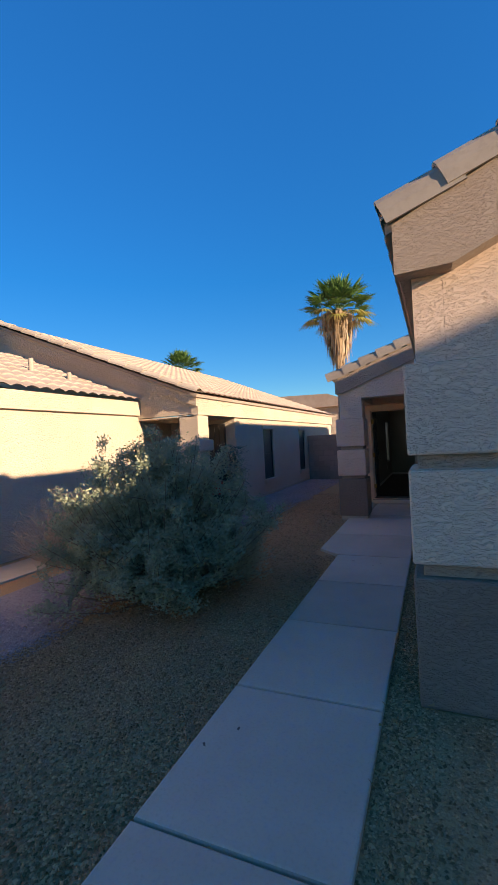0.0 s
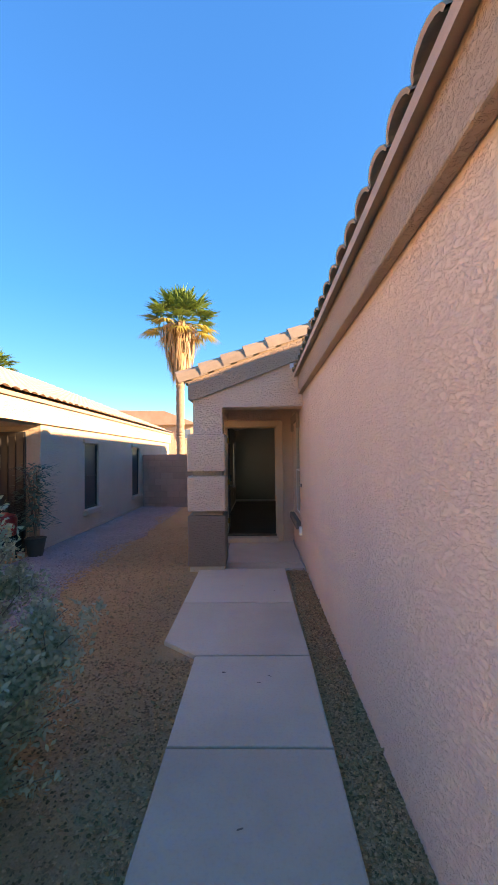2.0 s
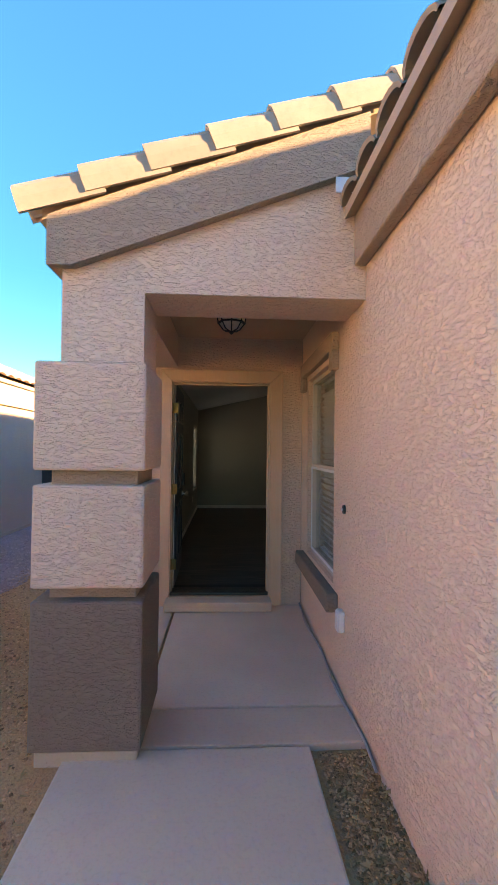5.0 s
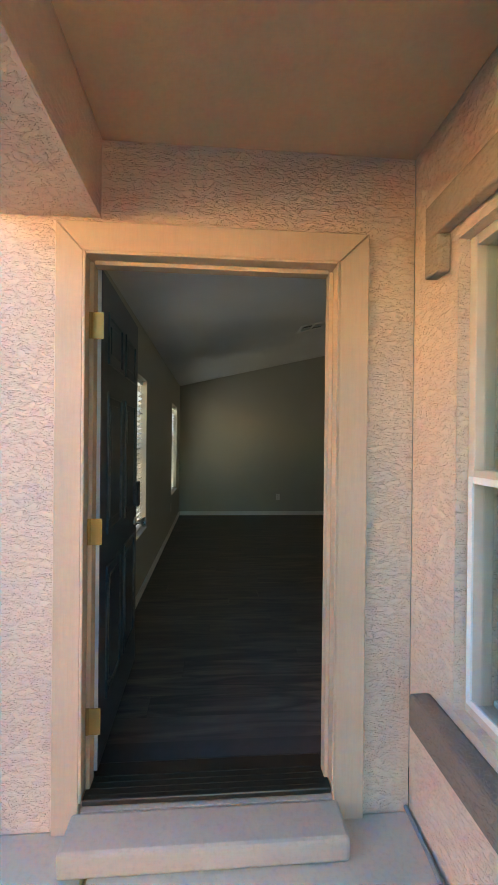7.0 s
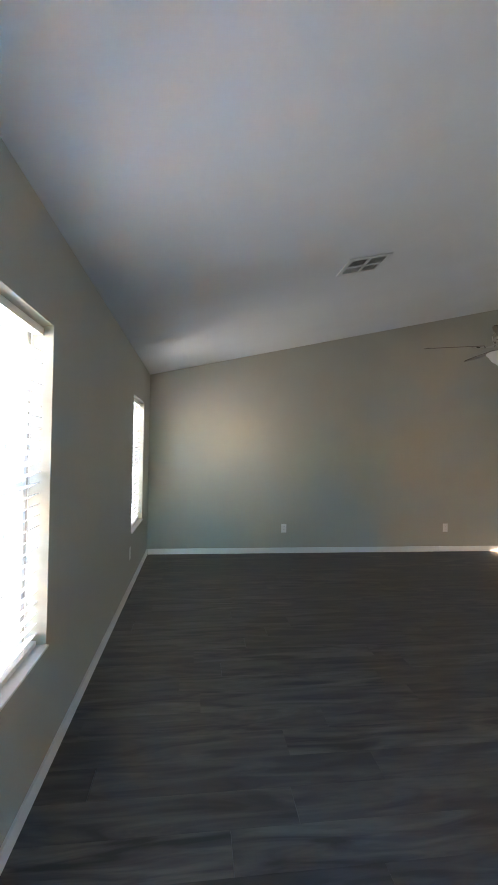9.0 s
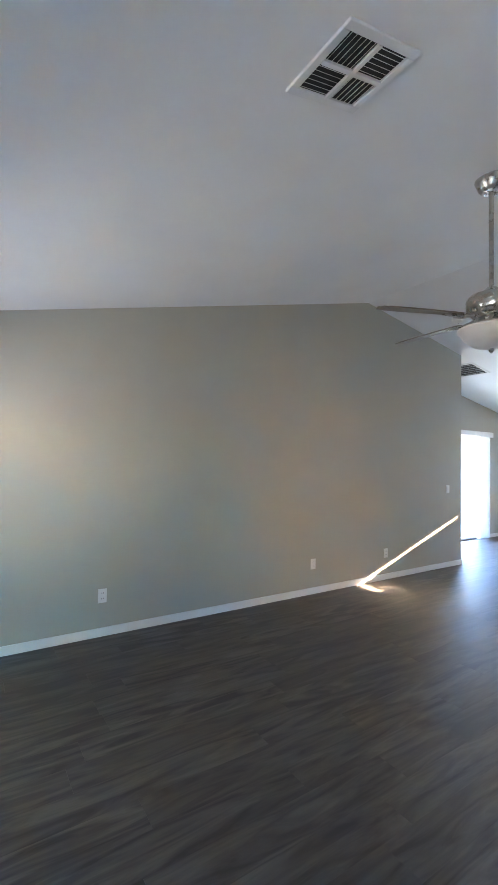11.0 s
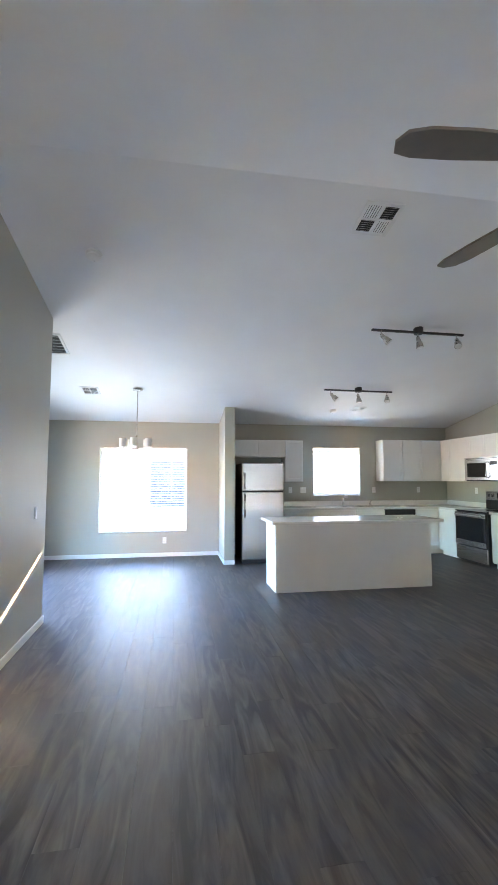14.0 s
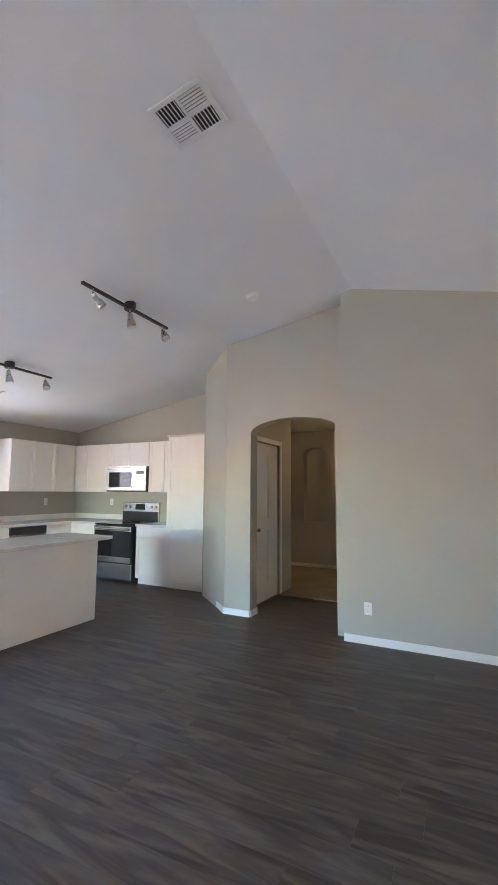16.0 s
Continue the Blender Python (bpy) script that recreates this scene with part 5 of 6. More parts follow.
# track lights
def track(x, y0, y1, label):
    r = root("track_light", (x, (y0 + y1) / 2, ceil_z(x)), label, "track light", "track lights over the kitchen")
    z = ceil_z(x) - 0.045
    part("bar", boxed(x - 0.016, x + 0.016, y0, y1, z - 0.012, z + 0.012, 0.003), BLACK, r, "black track bar")
    ym = (y0 + y1) / 2
    smooth(part("canopy", lathe(bmesh.new(), [(0.05, z - 0.018), (0.055, z + 0.01), (0.055, z + 0.055)], 20, (x, ym, 0)), BLACK, r))
    for k, y in enumerate((y0 + 0.10, ym + 0.02, y1 - 0.10)):
        a = Vector((x - 0.02, y, z - 0.012))
        d = Vector(((-0.55, 0.25, -0.8), (-0.15, -0.1, -1.0), (-0.35, -0.55, -0.75))[k]).normalized()
        st = part("stem", tube(bmesh.new(), [a, a + Vector((0, 0, -0.05))], 0.006, 8), NICKEL, r)
        q = Vector((0, 0, -1)).rotation_difference(d).to_matrix().to_4x4()
        hd = part("spot_head", lathe(bmesh.new(), [(0.012, 0.01), (0.022, 0.0), (0.024, -0.05), (0.034, -0.062), (0.043, -0.125), (0.040, -0.128)], 20, a + Vector((0, 0, -0.05)), q), NICKEL, r, "brushed nickel bell spot")
        smooth(hd)
        part("bulb", lathe(bmesh.new(), [(0.036, -0.1285), (0.03, -0.132)], 16, a + Vector((0, 0, -0.05)), q), FROST, hd)
    return r


track(6.125, 1.625, 2.765, "black track light with three nickel bell spots, unlit")
track(7.94, 1.57, 2.69, "black track light with three nickel bell spots, unlit")

# chandelier
CX, CY = 8.28, 5.50
CZ = ceil_z(CX)
ch = root("chandelier", (CX, CY, CZ), "nickel chandelier with pale glass cups over the dining area", "chandelier")
smooth(part("canopy", lathe(bmesh.new(), [(0.075, -0.001), (0.072, -0.025), (0.02, -0.035)], 24), NICKEL, ch, local=True))
zb = 2.00 - CZ
smooth(part("rod", lathe(bmesh.new(), [(0.007, zb), (0.007, -0.03)], 10), NICKEL, ch, local=True))
smooth(part("hub", lathe(bmesh.new(), [(0.008, zb - 0.05), (0.03, zb - 0.04), (0.035, zb), (0.012, zb + 0.03)], 16), NICKEL, ch, local=True))
for k in range(5):
    a = 2 * math.pi * k / 5 + 0.5
    c, s = math.cos(a), math.sin(a)
    ar = part("arm", tube(bmesh.new(), [(0.02 * c, 0.02 * s, zb - 0.02), (0.12 * c, 0.12 * s, zb - 0.04), (0.20 * c, 0.20 * s, zb - 0.01)], 0.006, 6), NICKEL, ch, local=True)
    smooth(part("cup_holder", lathe(bmesh.new(), [(0.02, zb - 0.012), (0.045, zb - 0.004), (0.045, zb + 0.002)], 18, (0.20 * c, 0.20 * s, 0)), NICKEL, ar, local=True))
    smooth(part("glass_cup", lathe(bmesh.new(), [(0.044, zb + 0.003), (0.05, zb + 0.06), (0.052, zb + 0.12), (0.049, zb + 0.12), (0.047, zb + 0.06), (0.041, zb + 0.008)], 20, (0.20 * c, 0.20 * s, 0)), FROST, ar, "pale glass cup shade", local=True))
    smooth(part("bulb", lathe(bmesh.new(), [(0.012, zb + 0.009), (0.022, zb + 0.05), (0.01, zb + 0.075)], 12, (0.20 * c, 0.20 * s, 0)), FROST, ar, local=True))


# kitchen
def cabinet(name, x0, x1, y0, y1, z0, z1, front, splits, label, toe=0.0):
    """A white cabinet. front: which side the doors are on. splits: rows of (z0, z1, doors)."""
    r = root(name, ((x0 + x1) / 2, (y0 + y1) / 2, z0), label, "cabinet")
    g = 0.019
    bx = [x0, x1, y0, y1]
    k = {"-x": 0, "+x": 1, "-y": 2, "+y": 3}[front]
    sgn = -1 if front[0] == "-" else 1
    body = bx[:]
    body[k] -= sgn * g
    part("body", boxed(*body, z0 + toe, z1, 0.002), CABINET, r)
    if toe:
        tb = body[:]
        tb[k] -= sgn * 0.06
        part("toe_kick", boxed(*tb, z0, z0 + toe - 0.001), CABINET, r)
    u0, u1 = (y0, y1) if front[1] == "x" else (x0, x1)
    for a, b, n in splits:
        for i in range(n):
            p0, p1 = u0 + (u1 - u0) * i / n + 0.004, u0 + (u1 - u0) * (i + 1) / n - 0.004
            f0 = body[k] + sgn * 0.001
            bm = bmesh.new()
            e = 0.055 if b - a > 0.25 else 0.03

            def slab(s0, s1, t0, t1, d0, d1, bev=0.0):
                q0, q1 = sorted((f0 + sgn * d0, f0 + sgn * d1))
                return box(bm, q0, q1, s0, s1, t0, t1, bev) if front[1] == "x" else box(bm, s0, s1, q0, q1, t0, t1, bev)
            slab(p0 + 0.002, p1 - 0.002, a + 0.006, b - 0.006, 0.0, 0.012)
            slab(p0, p0 + e, a + 0.004, b - 0.004, 0.0, 0.018, 0.002)
            slab(p1 - e, p1, a + 0.004, b - 0.004, 0.0, 0.018, 0.002)
            slab(p0 + e, p1 - e, a + 0.004, a + 0.004 + e, 0.0, 0.018, 0.002)
            slab(p0 + e, p1 - e, b - 0.004 - e, b - 0.004, 0.0, 0.018, 0.002)
            part("door" if b - a > 0.25 else "drawer_front", bm, CABINET, r)
    return r


WHITE_CAB = "white painted wall cabinet with recessed panel doors"
cabinet("wall_cabinet", 9.60, XK - 0.002, 2.885, 3.925, 1.93, 2.25, "-x", [(1.93, 2.25, 2)], "white cabinet above the refrigerator")
cabinet("wall_cabinet", 9.60, XK - 0.002, 2.53, 2.882, 1.47, 2.25, "-x", [(1.47, 2.25, 1)], WHITE_CAB)
cabinet("wall_cabinet", 9.60, XK - 0.002, -0.345, 0.90, 1.475, 2.29, "-x", [(1.475, 2.29, 3)], WHITE_CAB)
cabinet("wall_cabinet", 8.80, XK - 0.004, YK + 0.002, -0.348, 1.475, 2.29, "+y", [(1.475, 2.29, 2)], WHITE_CAB)
cabinet("wall_cabinet", 7.95, 8.797, YK + 0.002, -0.348, 1.90, 2.29, "+y", [(1.90, 2.29, 2)], "white cabinet above the microwave")
cabinet("wall_cabinet", 7.325, 7.947, YK + 0.002, -0.348, 1.475, 2.29, "+y", [(1.475, 2.29, 2)], WHITE_CAB)
pantry = cabinet("pantry_cabinet", 6.665, 7.322, YK + 0.002, -0.02, ZF, 2.30, "+y", [(0.20, 0.90, 1), (0.90, 1.86, 1), (1.86, 2.30, 1)], "tall white pantry cabinet", toe=0.09)
part("cornice", boxed(6.65, 7.335, YK + 0.002, -0.005, 2.301, 2.32, 0.004), CABINET, pantry)
cabinet("base_cabinet", 7.325, 7.90, YK + 0.002, -0.045, ZF, 0.955, "+y", [(0.20, 0.79, 1), (0.79, 0.95, 1)], "white base cabinet with a drawer beside the range", toe=0.09)
cabinet("base_cabinet", 8.72, 9.30, YK + 0.002, -0.045, ZF, 0.955, "+y", [(0.20, 0.79, 1), (0.79, 0.95, 1)], "white corner base cabinet", toe=0.09)
cabinet("base_cabinet", 9.302, XK - 0.002, YK + 0.002, 0.42, ZF, 0.955, "-x", [(0.20, 0.79, 2), (0.79, 0.95, 2)], "white base cabinet with panelled doors", toe=0.09)
cabinet("sink_cabinet", 9.302, XK - 0.002, 1.045, 2.18, ZF, 0.955, "-x", [(0.20, 0.79, 2), (0.79, 0.95, 2)], "white sink base cabinet", toe=0.09)
cabinet("base_cabinet", 9.302, XK - 0.002, 2.183, 2.98, ZF, 0.955, "-x", [(0.20, 0.79, 2), (0.79, 0.95, 2)], "white base cabinet with panelled doors", toe=0.09)

dw = root("dishwasher", (9.6, 0.73, ZF), "stainless dishwasher under the worktop", "dishwasher")
part("body", boxed(9.32, XK - 0.002, 0.424, 1.042, ZF + 0.09, 0.95), BLACK, dw)
part("door", boxed(9.295, 9.319, 0.43, 1.036, ZF + 0.10, 0.84, 0.004), STEEL, dw)
part("control_strip", boxed(9.29, 9.319, 0.43, 1.036, 0.85, 0.948, 0.004), BLACK, dw, "black control strip")
smooth(part("handle", tube(bmesh.new(), [(9.27, 0.50, 0.80), (9.27, 0.97, 0.80)], 0.011, 10), STEEL, dw))

wt = root("worktop", (9.6, 1.2, 0.956), "pale off-white worktop with a low backsplash", "worktop")
bm = box(box(bmesh.new(), 9.27, XK - 0.001, YK + 0.001, 1.28, 0.957, 0.995, 0.004), 8.71, 9.269, YK + 0.001, -0.02, 0.957, 0.995, 0.004)
box(bm, 9.27, XK - 0.001, 2.02, 3.0, 0.957, 0.995, 0.004)
box(bm, 9.27, 9.36, 1.281, 2.019, 0.957, 0.995)
box(bm, 9.79, XK - 0.001, 1.281, 2.019, 0.957, 0.995)
part("top", bm, QUARTZ, wt)
part("short_top", boxed(7.325, 7.905, YK + 0.001, -0.02, 0.957, 0.995, 0.004), QUARTZ, wt)
part("backsplash", box(box(bmesh.new(), XK - 0.02, XK - 0.001, YK + 0.021, 3.0, 0.9955, 1.085, 0.003), 8.71, XK - 0.001, YK + 0.001, YK + 0.02, 0.9955, 1.085, 0.003), QUARTZ, wt)
sk = root("sink", (9.57, 1.65, 0.99), "stainless steel kitchen sink", "sink")
bm = box(bmesh.new(), 9.361, 9.789, 1.282, 2.018, 0.80, 0.81)
for b in ((9.361, 9.371, 1.282, 2.018), (9.779, 9.789, 1.282, 2.018), (9.371, 9.779, 1.282, 1.292), (9.371, 9.779, 2.008, 2.018), (9.371, 9.779, 1.645, 1.655)):
    box(bm, *b, 0.811, 0.99)
part("basin", bm, STEEL, sk)
part("rim", box(box(box(box(bmesh.new(), 9.345, 9.372, 1.265, 2.035, 0.9955, 1.001), 9.778, 9.805, 1.265, 2.035, 0.9955, 1.001), 9.372, 9.778, 1.265, 1.292, 0.9955, 1.001), 9.372, 9.778, 2.008, 2.035, 0.9955, 1.001), STEEL, sk)
fc = root("faucet", (9.84, 1.65, 0.996), "chrome kitchen faucet behind the sink", "faucet")
smooth(part("base", lathe(bmesh.new(), [(0.03, 0.9955), (0.028, 1.01), (0.02, 1.02), (0.018, 1.10)], 16, (9.84, 1.65, 0)), NICKEL, fc))
smooth(part("spout", tube(bmesh.new(), [(9.84, 1.65, 1.09), (9.83, 1.65, 1.16), (9.78, 1.65, 1.20), (9.70, 1.65, 1.19), (9.64, 1.65, 1.15)], 0.014, 10), NICKEL, fc))
smooth(part("lever", tube(bmesh.new(), [(9.84, 1.65, 1.10), (9.85, 1.65, 1.17), (9.83, 1.63, 1.23)], 0.009, 8), NICKEL, fc))
bt = root("soap_pump", (9.84, 1.08, 0.996), "small chrome soap pump on the worktop", "soap pump")
smooth(part("body", lathe(bmesh.new(), [(0.02, 0.9955), (0.02, 1.04), (0.008, 1.05), (0.008, 1.08)], 12, (9.84, 1.08, 0)), NICKEL, bt))
smooth(part("nozzle", tube(bmesh.new(), [(9.84, 1.08, 1.08), (9.78, 1.08, 1.085)], 0.007, 8), NICKEL, bt))

# island
ISL = root("kitchen_island", (7.4, 2.6, ZF), "white kitchen island with plain panelled sides", "island")
part("body", boxed(7.085, 7.69, 1.545, 3.655, ZF, 0.945), CABINET, ISL)
part("front_panel", boxed(7.068, 7.084, 1.545, 3.655, ZF, 0.945, 0.002), CABINET, ISL)
part("end_panel", boxed(7.075, 7.62, 3.656, 3.672, ZF, 0.945, 0.002), CABINET, ISL)
part("end_panel", boxed(7.075, 7.62, 1.528, 1.544, ZF, 0.945, 0.002), CABINET, ISL)
thing("island_worktop", boxed(7.02, 7.78, 1.36, 3.72, 0.946, 0.985, 0.006), QUARTZ, "pale polished worktop on the island", "worktop")
po = root("island_outlet", (7.45, 1.75, 0.985), "round dark pop-up outlet in the island worktop", "outlet")
part("cap", lathe(bmesh.new(), [(0.05, 0.9855), (0.05, 0.989), (0.045, 0.991)], 20, (7.3, 1.85, 0)), NICKEL, po)

# refrigerator
fr = root("refrigerator", (9.3, 3.45, ZF), "stainless top-freezer refrigerator with black sides", "refrigerator")
part("body", boxed(9.02, 9.78, 3.075, 3.80, ZF + 0.03, 1.79, 0.006), BLACK, fr, "black cabinet body")
f1 = part("freezer_door", boxed(8.955, 9.018, 3.075, 3.80, 1.315, 1.79, 0.012), STEEL, fr)
f2 = part("fridge_door", boxed(8.955, 9.018, 3.075, 3.80, ZF + 0.07, 1.30, 0.012), STEEL, fr)
for d, z0, z1 in ((f1, 1.36, 1.62), (f2, 0.88, 1.27)):
    bm = tube(bmesh.new(), [(8.956, 3.755, z0), (8.915, 3.755, z0 + 0.02), (8.915, 3.755, z1 - 0.02), (8.956, 3.755, z1)], 0.013, 10)
    smooth(part("handle", bm, STEEL, d))
part("grille", boxed(8.98, 9.019, 3.08, 3.795, ZF + 0.005, ZF + 0.065), BLACK, fr)
part("hinge_cap", boxed(8.96, 9.05, 3.09, 3.15, 1.791, 1.81, 0.004), BLACK, fr)

# range
rg = root("range", (8.32, -0.3, ZF), "stainless electric range with a black glass oven door", "range")
R0, R1 = 7.935, 8.70
part("body", boxed(R0, R1, YK + 0.004, -0.02, ZF + 0.03, 0.965, 0.003), BLACK, rg)
part("cooktop", boxed(R0, R1, YK + 0.06, 0.01, 0.966, 0.985, 0.004), BLACK_GLASS, rg)
od = part("oven_door", boxed(R0 + 0.004, R1 - 0.004, -0.018, 0.02, 0.40, 0.955, 0.006), BLACK_GLASS, rg, "black glass oven door")
part("top_trim", boxed(R0 + 0.004, R1 - 0.004, 0.021, 0.028, 0.88, 0.95, 0.002), STEEL, od)
part("bottom_trim", boxed(R0 + 0.004, R1 - 0.004, 0.021, 0.028, 0.405, 0.49, 0.002), STEEL, od)
smooth(part("handle", tube(bmesh.new(), [(R0 + 0.06, 0.025, 0.905), (R0 + 0.06, 0.065, 0.91), (R1 - 0.06, 0.065, 0.91), (R1 - 0.06, 0.025, 0.905)], 0.013, 10), STEEL, od))
part("drawer", boxed(R0 + 0.004, R1 - 0.004, -0.018, 0.02, ZF + 0.06, 0.39, 0.006), STEEL, rg, "stainless storage drawer")
bp = part("back_panel", boxed(R0, R1, YK + 0.004, YK + 0.058, 0.986, 1.30, 0.006), STEEL, rg)
part("lower_strip", boxed(R0 + 0.005, R1 - 0.005, YK + 0.0585, YK + 0.066, 0.99, 1.15), BLACK, bp)
part("display", boxed(8.22, 8.42, YK + 0.0585, YK + 0.064, 1.18, 1.275), BLACK_GLASS, bp)
for x in (8.0, 8.09, 8.55, 8.64):
    smooth(part("knob", lathe(bmesh.new(), [(0.022, 0), (0.02, 0.025), (0.006, 0.027)], 14, (x, YK + 0.0585, 1.228), Matrix.Rotation(radians(-90), 4, "X")), STEEL, bp))
for x in (8.12, 8.5):
    for y in (-0.5, -0.2):
        part("burner_ring", lathe(bmesh.new(), [(0.09, 0.9853), (0.088, 0.9857)], 28, (x, y, 0)), plain("burner_grey", (0.06, 0.06, 0.062), 0.3), rg)

# microwave over the range
mw = root("microwave", (8.37, -0.5, 1.48), "stainless microwave mounted above the range", "microwave")
part("body", boxed(7.955, 8.793, YK + 0.004, -0.30, 1.48, 1.896, 0.004), BLACK, mw)
md = part("door", boxed(8.17, 8.793, -0.299, -0.275, 1.50, 1.85, 0.004), STEEL, mw)
part("window", boxed(8.24, 8.72, -0.2748, -0.271, 1.55, 1.80), BLACK_GLASS, md, "dark glass window")
smooth(part("handle", tube(bmesh.new(), [(8.20, -0.275, 1.54), (8.20, -0.235, 1.56), (8.20, -0.235, 1.79), (8.20, -0.275, 1.81)], 0.011, 10), STEEL, md))
part("control_panel", boxed(7.955, 8.167, -0.299, -0.275, 1.50, 1.85, 0.004), STEEL, mw)
part("display", boxed(7.98, 8.14, -0.2748, -0.272, 1.76, 1.82), BLACK_GLASS, mw)
part("vent_strip", boxed(7.955, 8.793, -0.299, -0.28, 1.852, 1.894), STEEL, mw)
part("vent_slot", boxed(7.99, 8.76, -0.2798, -0.278, 1.87, 1.878), SLOT, mw)

# hall door beyond the arch, and a lit lamp added out of sight
hd = root("hall_door", (5.72, -0.08, ZF), "white panelled interior door in the hall", "door")
part("leaf", boxed(5.745, 5.78, -0.462, 0.292, ZF + 0.012, 2.13, 0.002), WHITE_PAINT, hd)
for z0, z1 in ((0.35, 1.0), (1.15, 1.98)):
    for y0, y1 in ((-0.38, -0.12), (-0.05, 0.21)):
        part("panel", boxed(5.738, 5.7445, y0, y1, z0, z1, 0.003), WHITE_PAINT, hd)
smooth(part("knob", lathe(bmesh.new(), [(0.028, 0), (0.012, 0.015), (0.026, 0.045), (0.02, 0.06)], 14, (5.745, 0.235, 1.02), Matrix.Rotation(radians(-90), 4, "Y")), NICKEL, hd, "nickel knob"))
for nm, b in (("left_casing", (-0.53, -0.472, ZF, 2.20)), ("right_casing", (0.302, 0.36, ZF, 2.20)), ("head_casing", (-0.471, 0.301, 2.142, 2.20))):
    part(nm, boxed(5.704, 5.719, *b, 0.002), WHITE_PAINT, hd)
# added lamp, placed where the wall hides it, to warm and brighten the hall
hl = root("hall_light", (4.88, -1.9, 2.66), "lit flush ceiling light added out of sight to brighten the hall", "ceiling lamp")
smooth(part("base", lathe(bmesh.new(), [(0.14, 2.659), (0.14, 2.64), (0.12, 2.632)], 24, (4.88, -1.9, 0)), NICKEL, hl))
smooth(part("shade", lathe(bmesh.new(), [(0.13, 2.632), (0.11, 2.59), (0.03, 2.565)], 24, (4.88, -1.9, 0)), glowing("warm_shade", (1.0, 0.76, 0.48), 0.22), hl, "warm glowing glass shade"))

# ---------- pieces: floor planks, walkway slabs, blocks, tiles, stones ----------
PLANK = bpy.data.materials.new("grey_brown_plank")
PLANK.use_nodes = True
nt = PLANK.node_tree
p = nt.nodes["Principled BSDF"]
oi = nt.nodes.new("ShaderNodeObjectInfo")
geo = nt.nodes.new("ShaderNodeNewGeometry")
shift = nt.nodes.new("ShaderNodeCombineXYZ")
mul = nt.nodes.new("ShaderNodeMath")
mul.operation = "MULTIPLY"
mul.inputs[1].default_value = 37.0
both = nt.nodes.new("ShaderNodeMath")
both.operation = "ADD"
nt.links.new(oi.outputs["Random"], both.inputs[0])
nt.links.new(geo.outputs["Random Per Island"], both.inputs[1])
nt.links.new(both.outputs[0], mul.inputs[0])
nt.links.new(mul.outputs[0], shift.inputs[2])
add = nt.nodes.new("ShaderNodeVectorMath")
nt.links.new(geo.outputs["Position"], add.inputs[0])
nt.links.new(shift.outputs[0], add.inputs[1])
mp = nt.nodes.new("ShaderNodeMapping")
mp.inputs[3].default_value = (1.5, 10, 1)
nt.links.new(add.outputs[0], mp.inputs[0])
g1 = nt.nodes.new("ShaderNodeTexNoise")
g1.inputs["Scale"].default_value, g1.inputs["Detail"].default_value, g1.inputs["Distortion"].default_value = 1.3, 6, 1.1
nt.links.new(mp.outputs[0], g1.inputs["Vector"])
g2 = nt.nodes.new("ShaderNodeTexNoise")
g2.inputs["Scale"].default_value, g2.inputs["Detail"].default_value = 9.0, 3
nt.links.new(mp.outputs[0], g2.inputs["Vector"])
c = mix_color(nt, ramp(nt, g1.outputs[0], 0.36, 0.66), (0.030, 0.024, 0.021), (0.165, 0.141, 0.124))
wv = nt.nodes.new("ShaderNodeTexWhiteNoise")
wv.noise_dimensions = "1D"
nt.links.new(both.outputs[0], wv.inputs["W"])
c = mix_color(nt, ramp(nt, wv.outputs[0], 0, 1, 0.0, 0.50), c, (0.070, 0.059, 0.052))
c = mix_color(nt, ramp(nt, g2.outputs[0], 0.45, 0.8, 0.0, 0.3), c, (0.045, 0.037, 0.032))
nt.links.new(c, p.inputs["Base Color"])
nt.links.new(ramp(nt, g1.outputs[0], 0.3, 0.7, 0.42, 0.56), p.inputs["Roughness"])
nt.links.new(bump(nt, g2.outputs[0], 0.06, 0.0006), p.inputs["Normal"])

floor = bpy.data.objects["floor"]
PW, PL = 0.178, 1.22
plank_mesh = {}


def plank_of(length):
    key = round(length, 2)
    if key not in plank_mesh:
        bm = bmesh.new()
        a, b = key - 0.0002, PW - 0.0002
        lo = [bm.verts.new(q) for q in ((0.0002, 0.0002, -0.01), (a, 0.0002, -0.01), (a, b, -0.01), (0.0002, b, -0.01))]
        hi = [bm.verts.new(q) for q in ((0.0004, 0.0004, 0), (a - 0.0002, 0.0004, 0), (a - 0.0002, b - 0.0002, 0), (0.0004, b - 0.0002, 0))]
        bm.faces.new(hi)
        for i in range(4):
            bm.faces.new((lo[i], lo[(i + 1) % 4], hi[(i + 1) % 4], hi[i]))
        plank_mesh[key] = mesh_of(bm, "plank", PLANK)
    return plank_mesh[key]


far_planks = bmesh.new()
rp = random.Random(21)
made = 0
nrow = int((YB + 0.02 - (-2.9)) / PW)
for rw in range(nrow + 1):
    y = -2.9 + rw * PW
    lo, hi = (XL - 0.01, XK + 0.01) if y > 0.16 else (4.42, XK + 0.01)
    x = lo - rp.uniform(0, PL)
    while x < hi:
        a, b = max(x, lo), min(x + PL, hi)
        if b - a > 0.04:
            if 0.9 < y < 6.3 and a < 7.1 and made < 300:
                ob = new("plank", plank_of(b - a))
                ob.parent = floor
                ob.location = (a, y, ZF)
                made += 1
            else:
                vs = [far_planks.verts.new(q) for q in ((a + 0.001, y + 0.001, ZF), (b - 0.001, y + 0.001, ZF), (b - 0.001, y + PW - 0.001, ZF), (a + 0.001, y + PW - 0.001, ZF))]
                far_planks.faces.new(vs)
        x += PL
fp = thing("far_planks", far_planks, PLANK, "", "", kind="stuff")
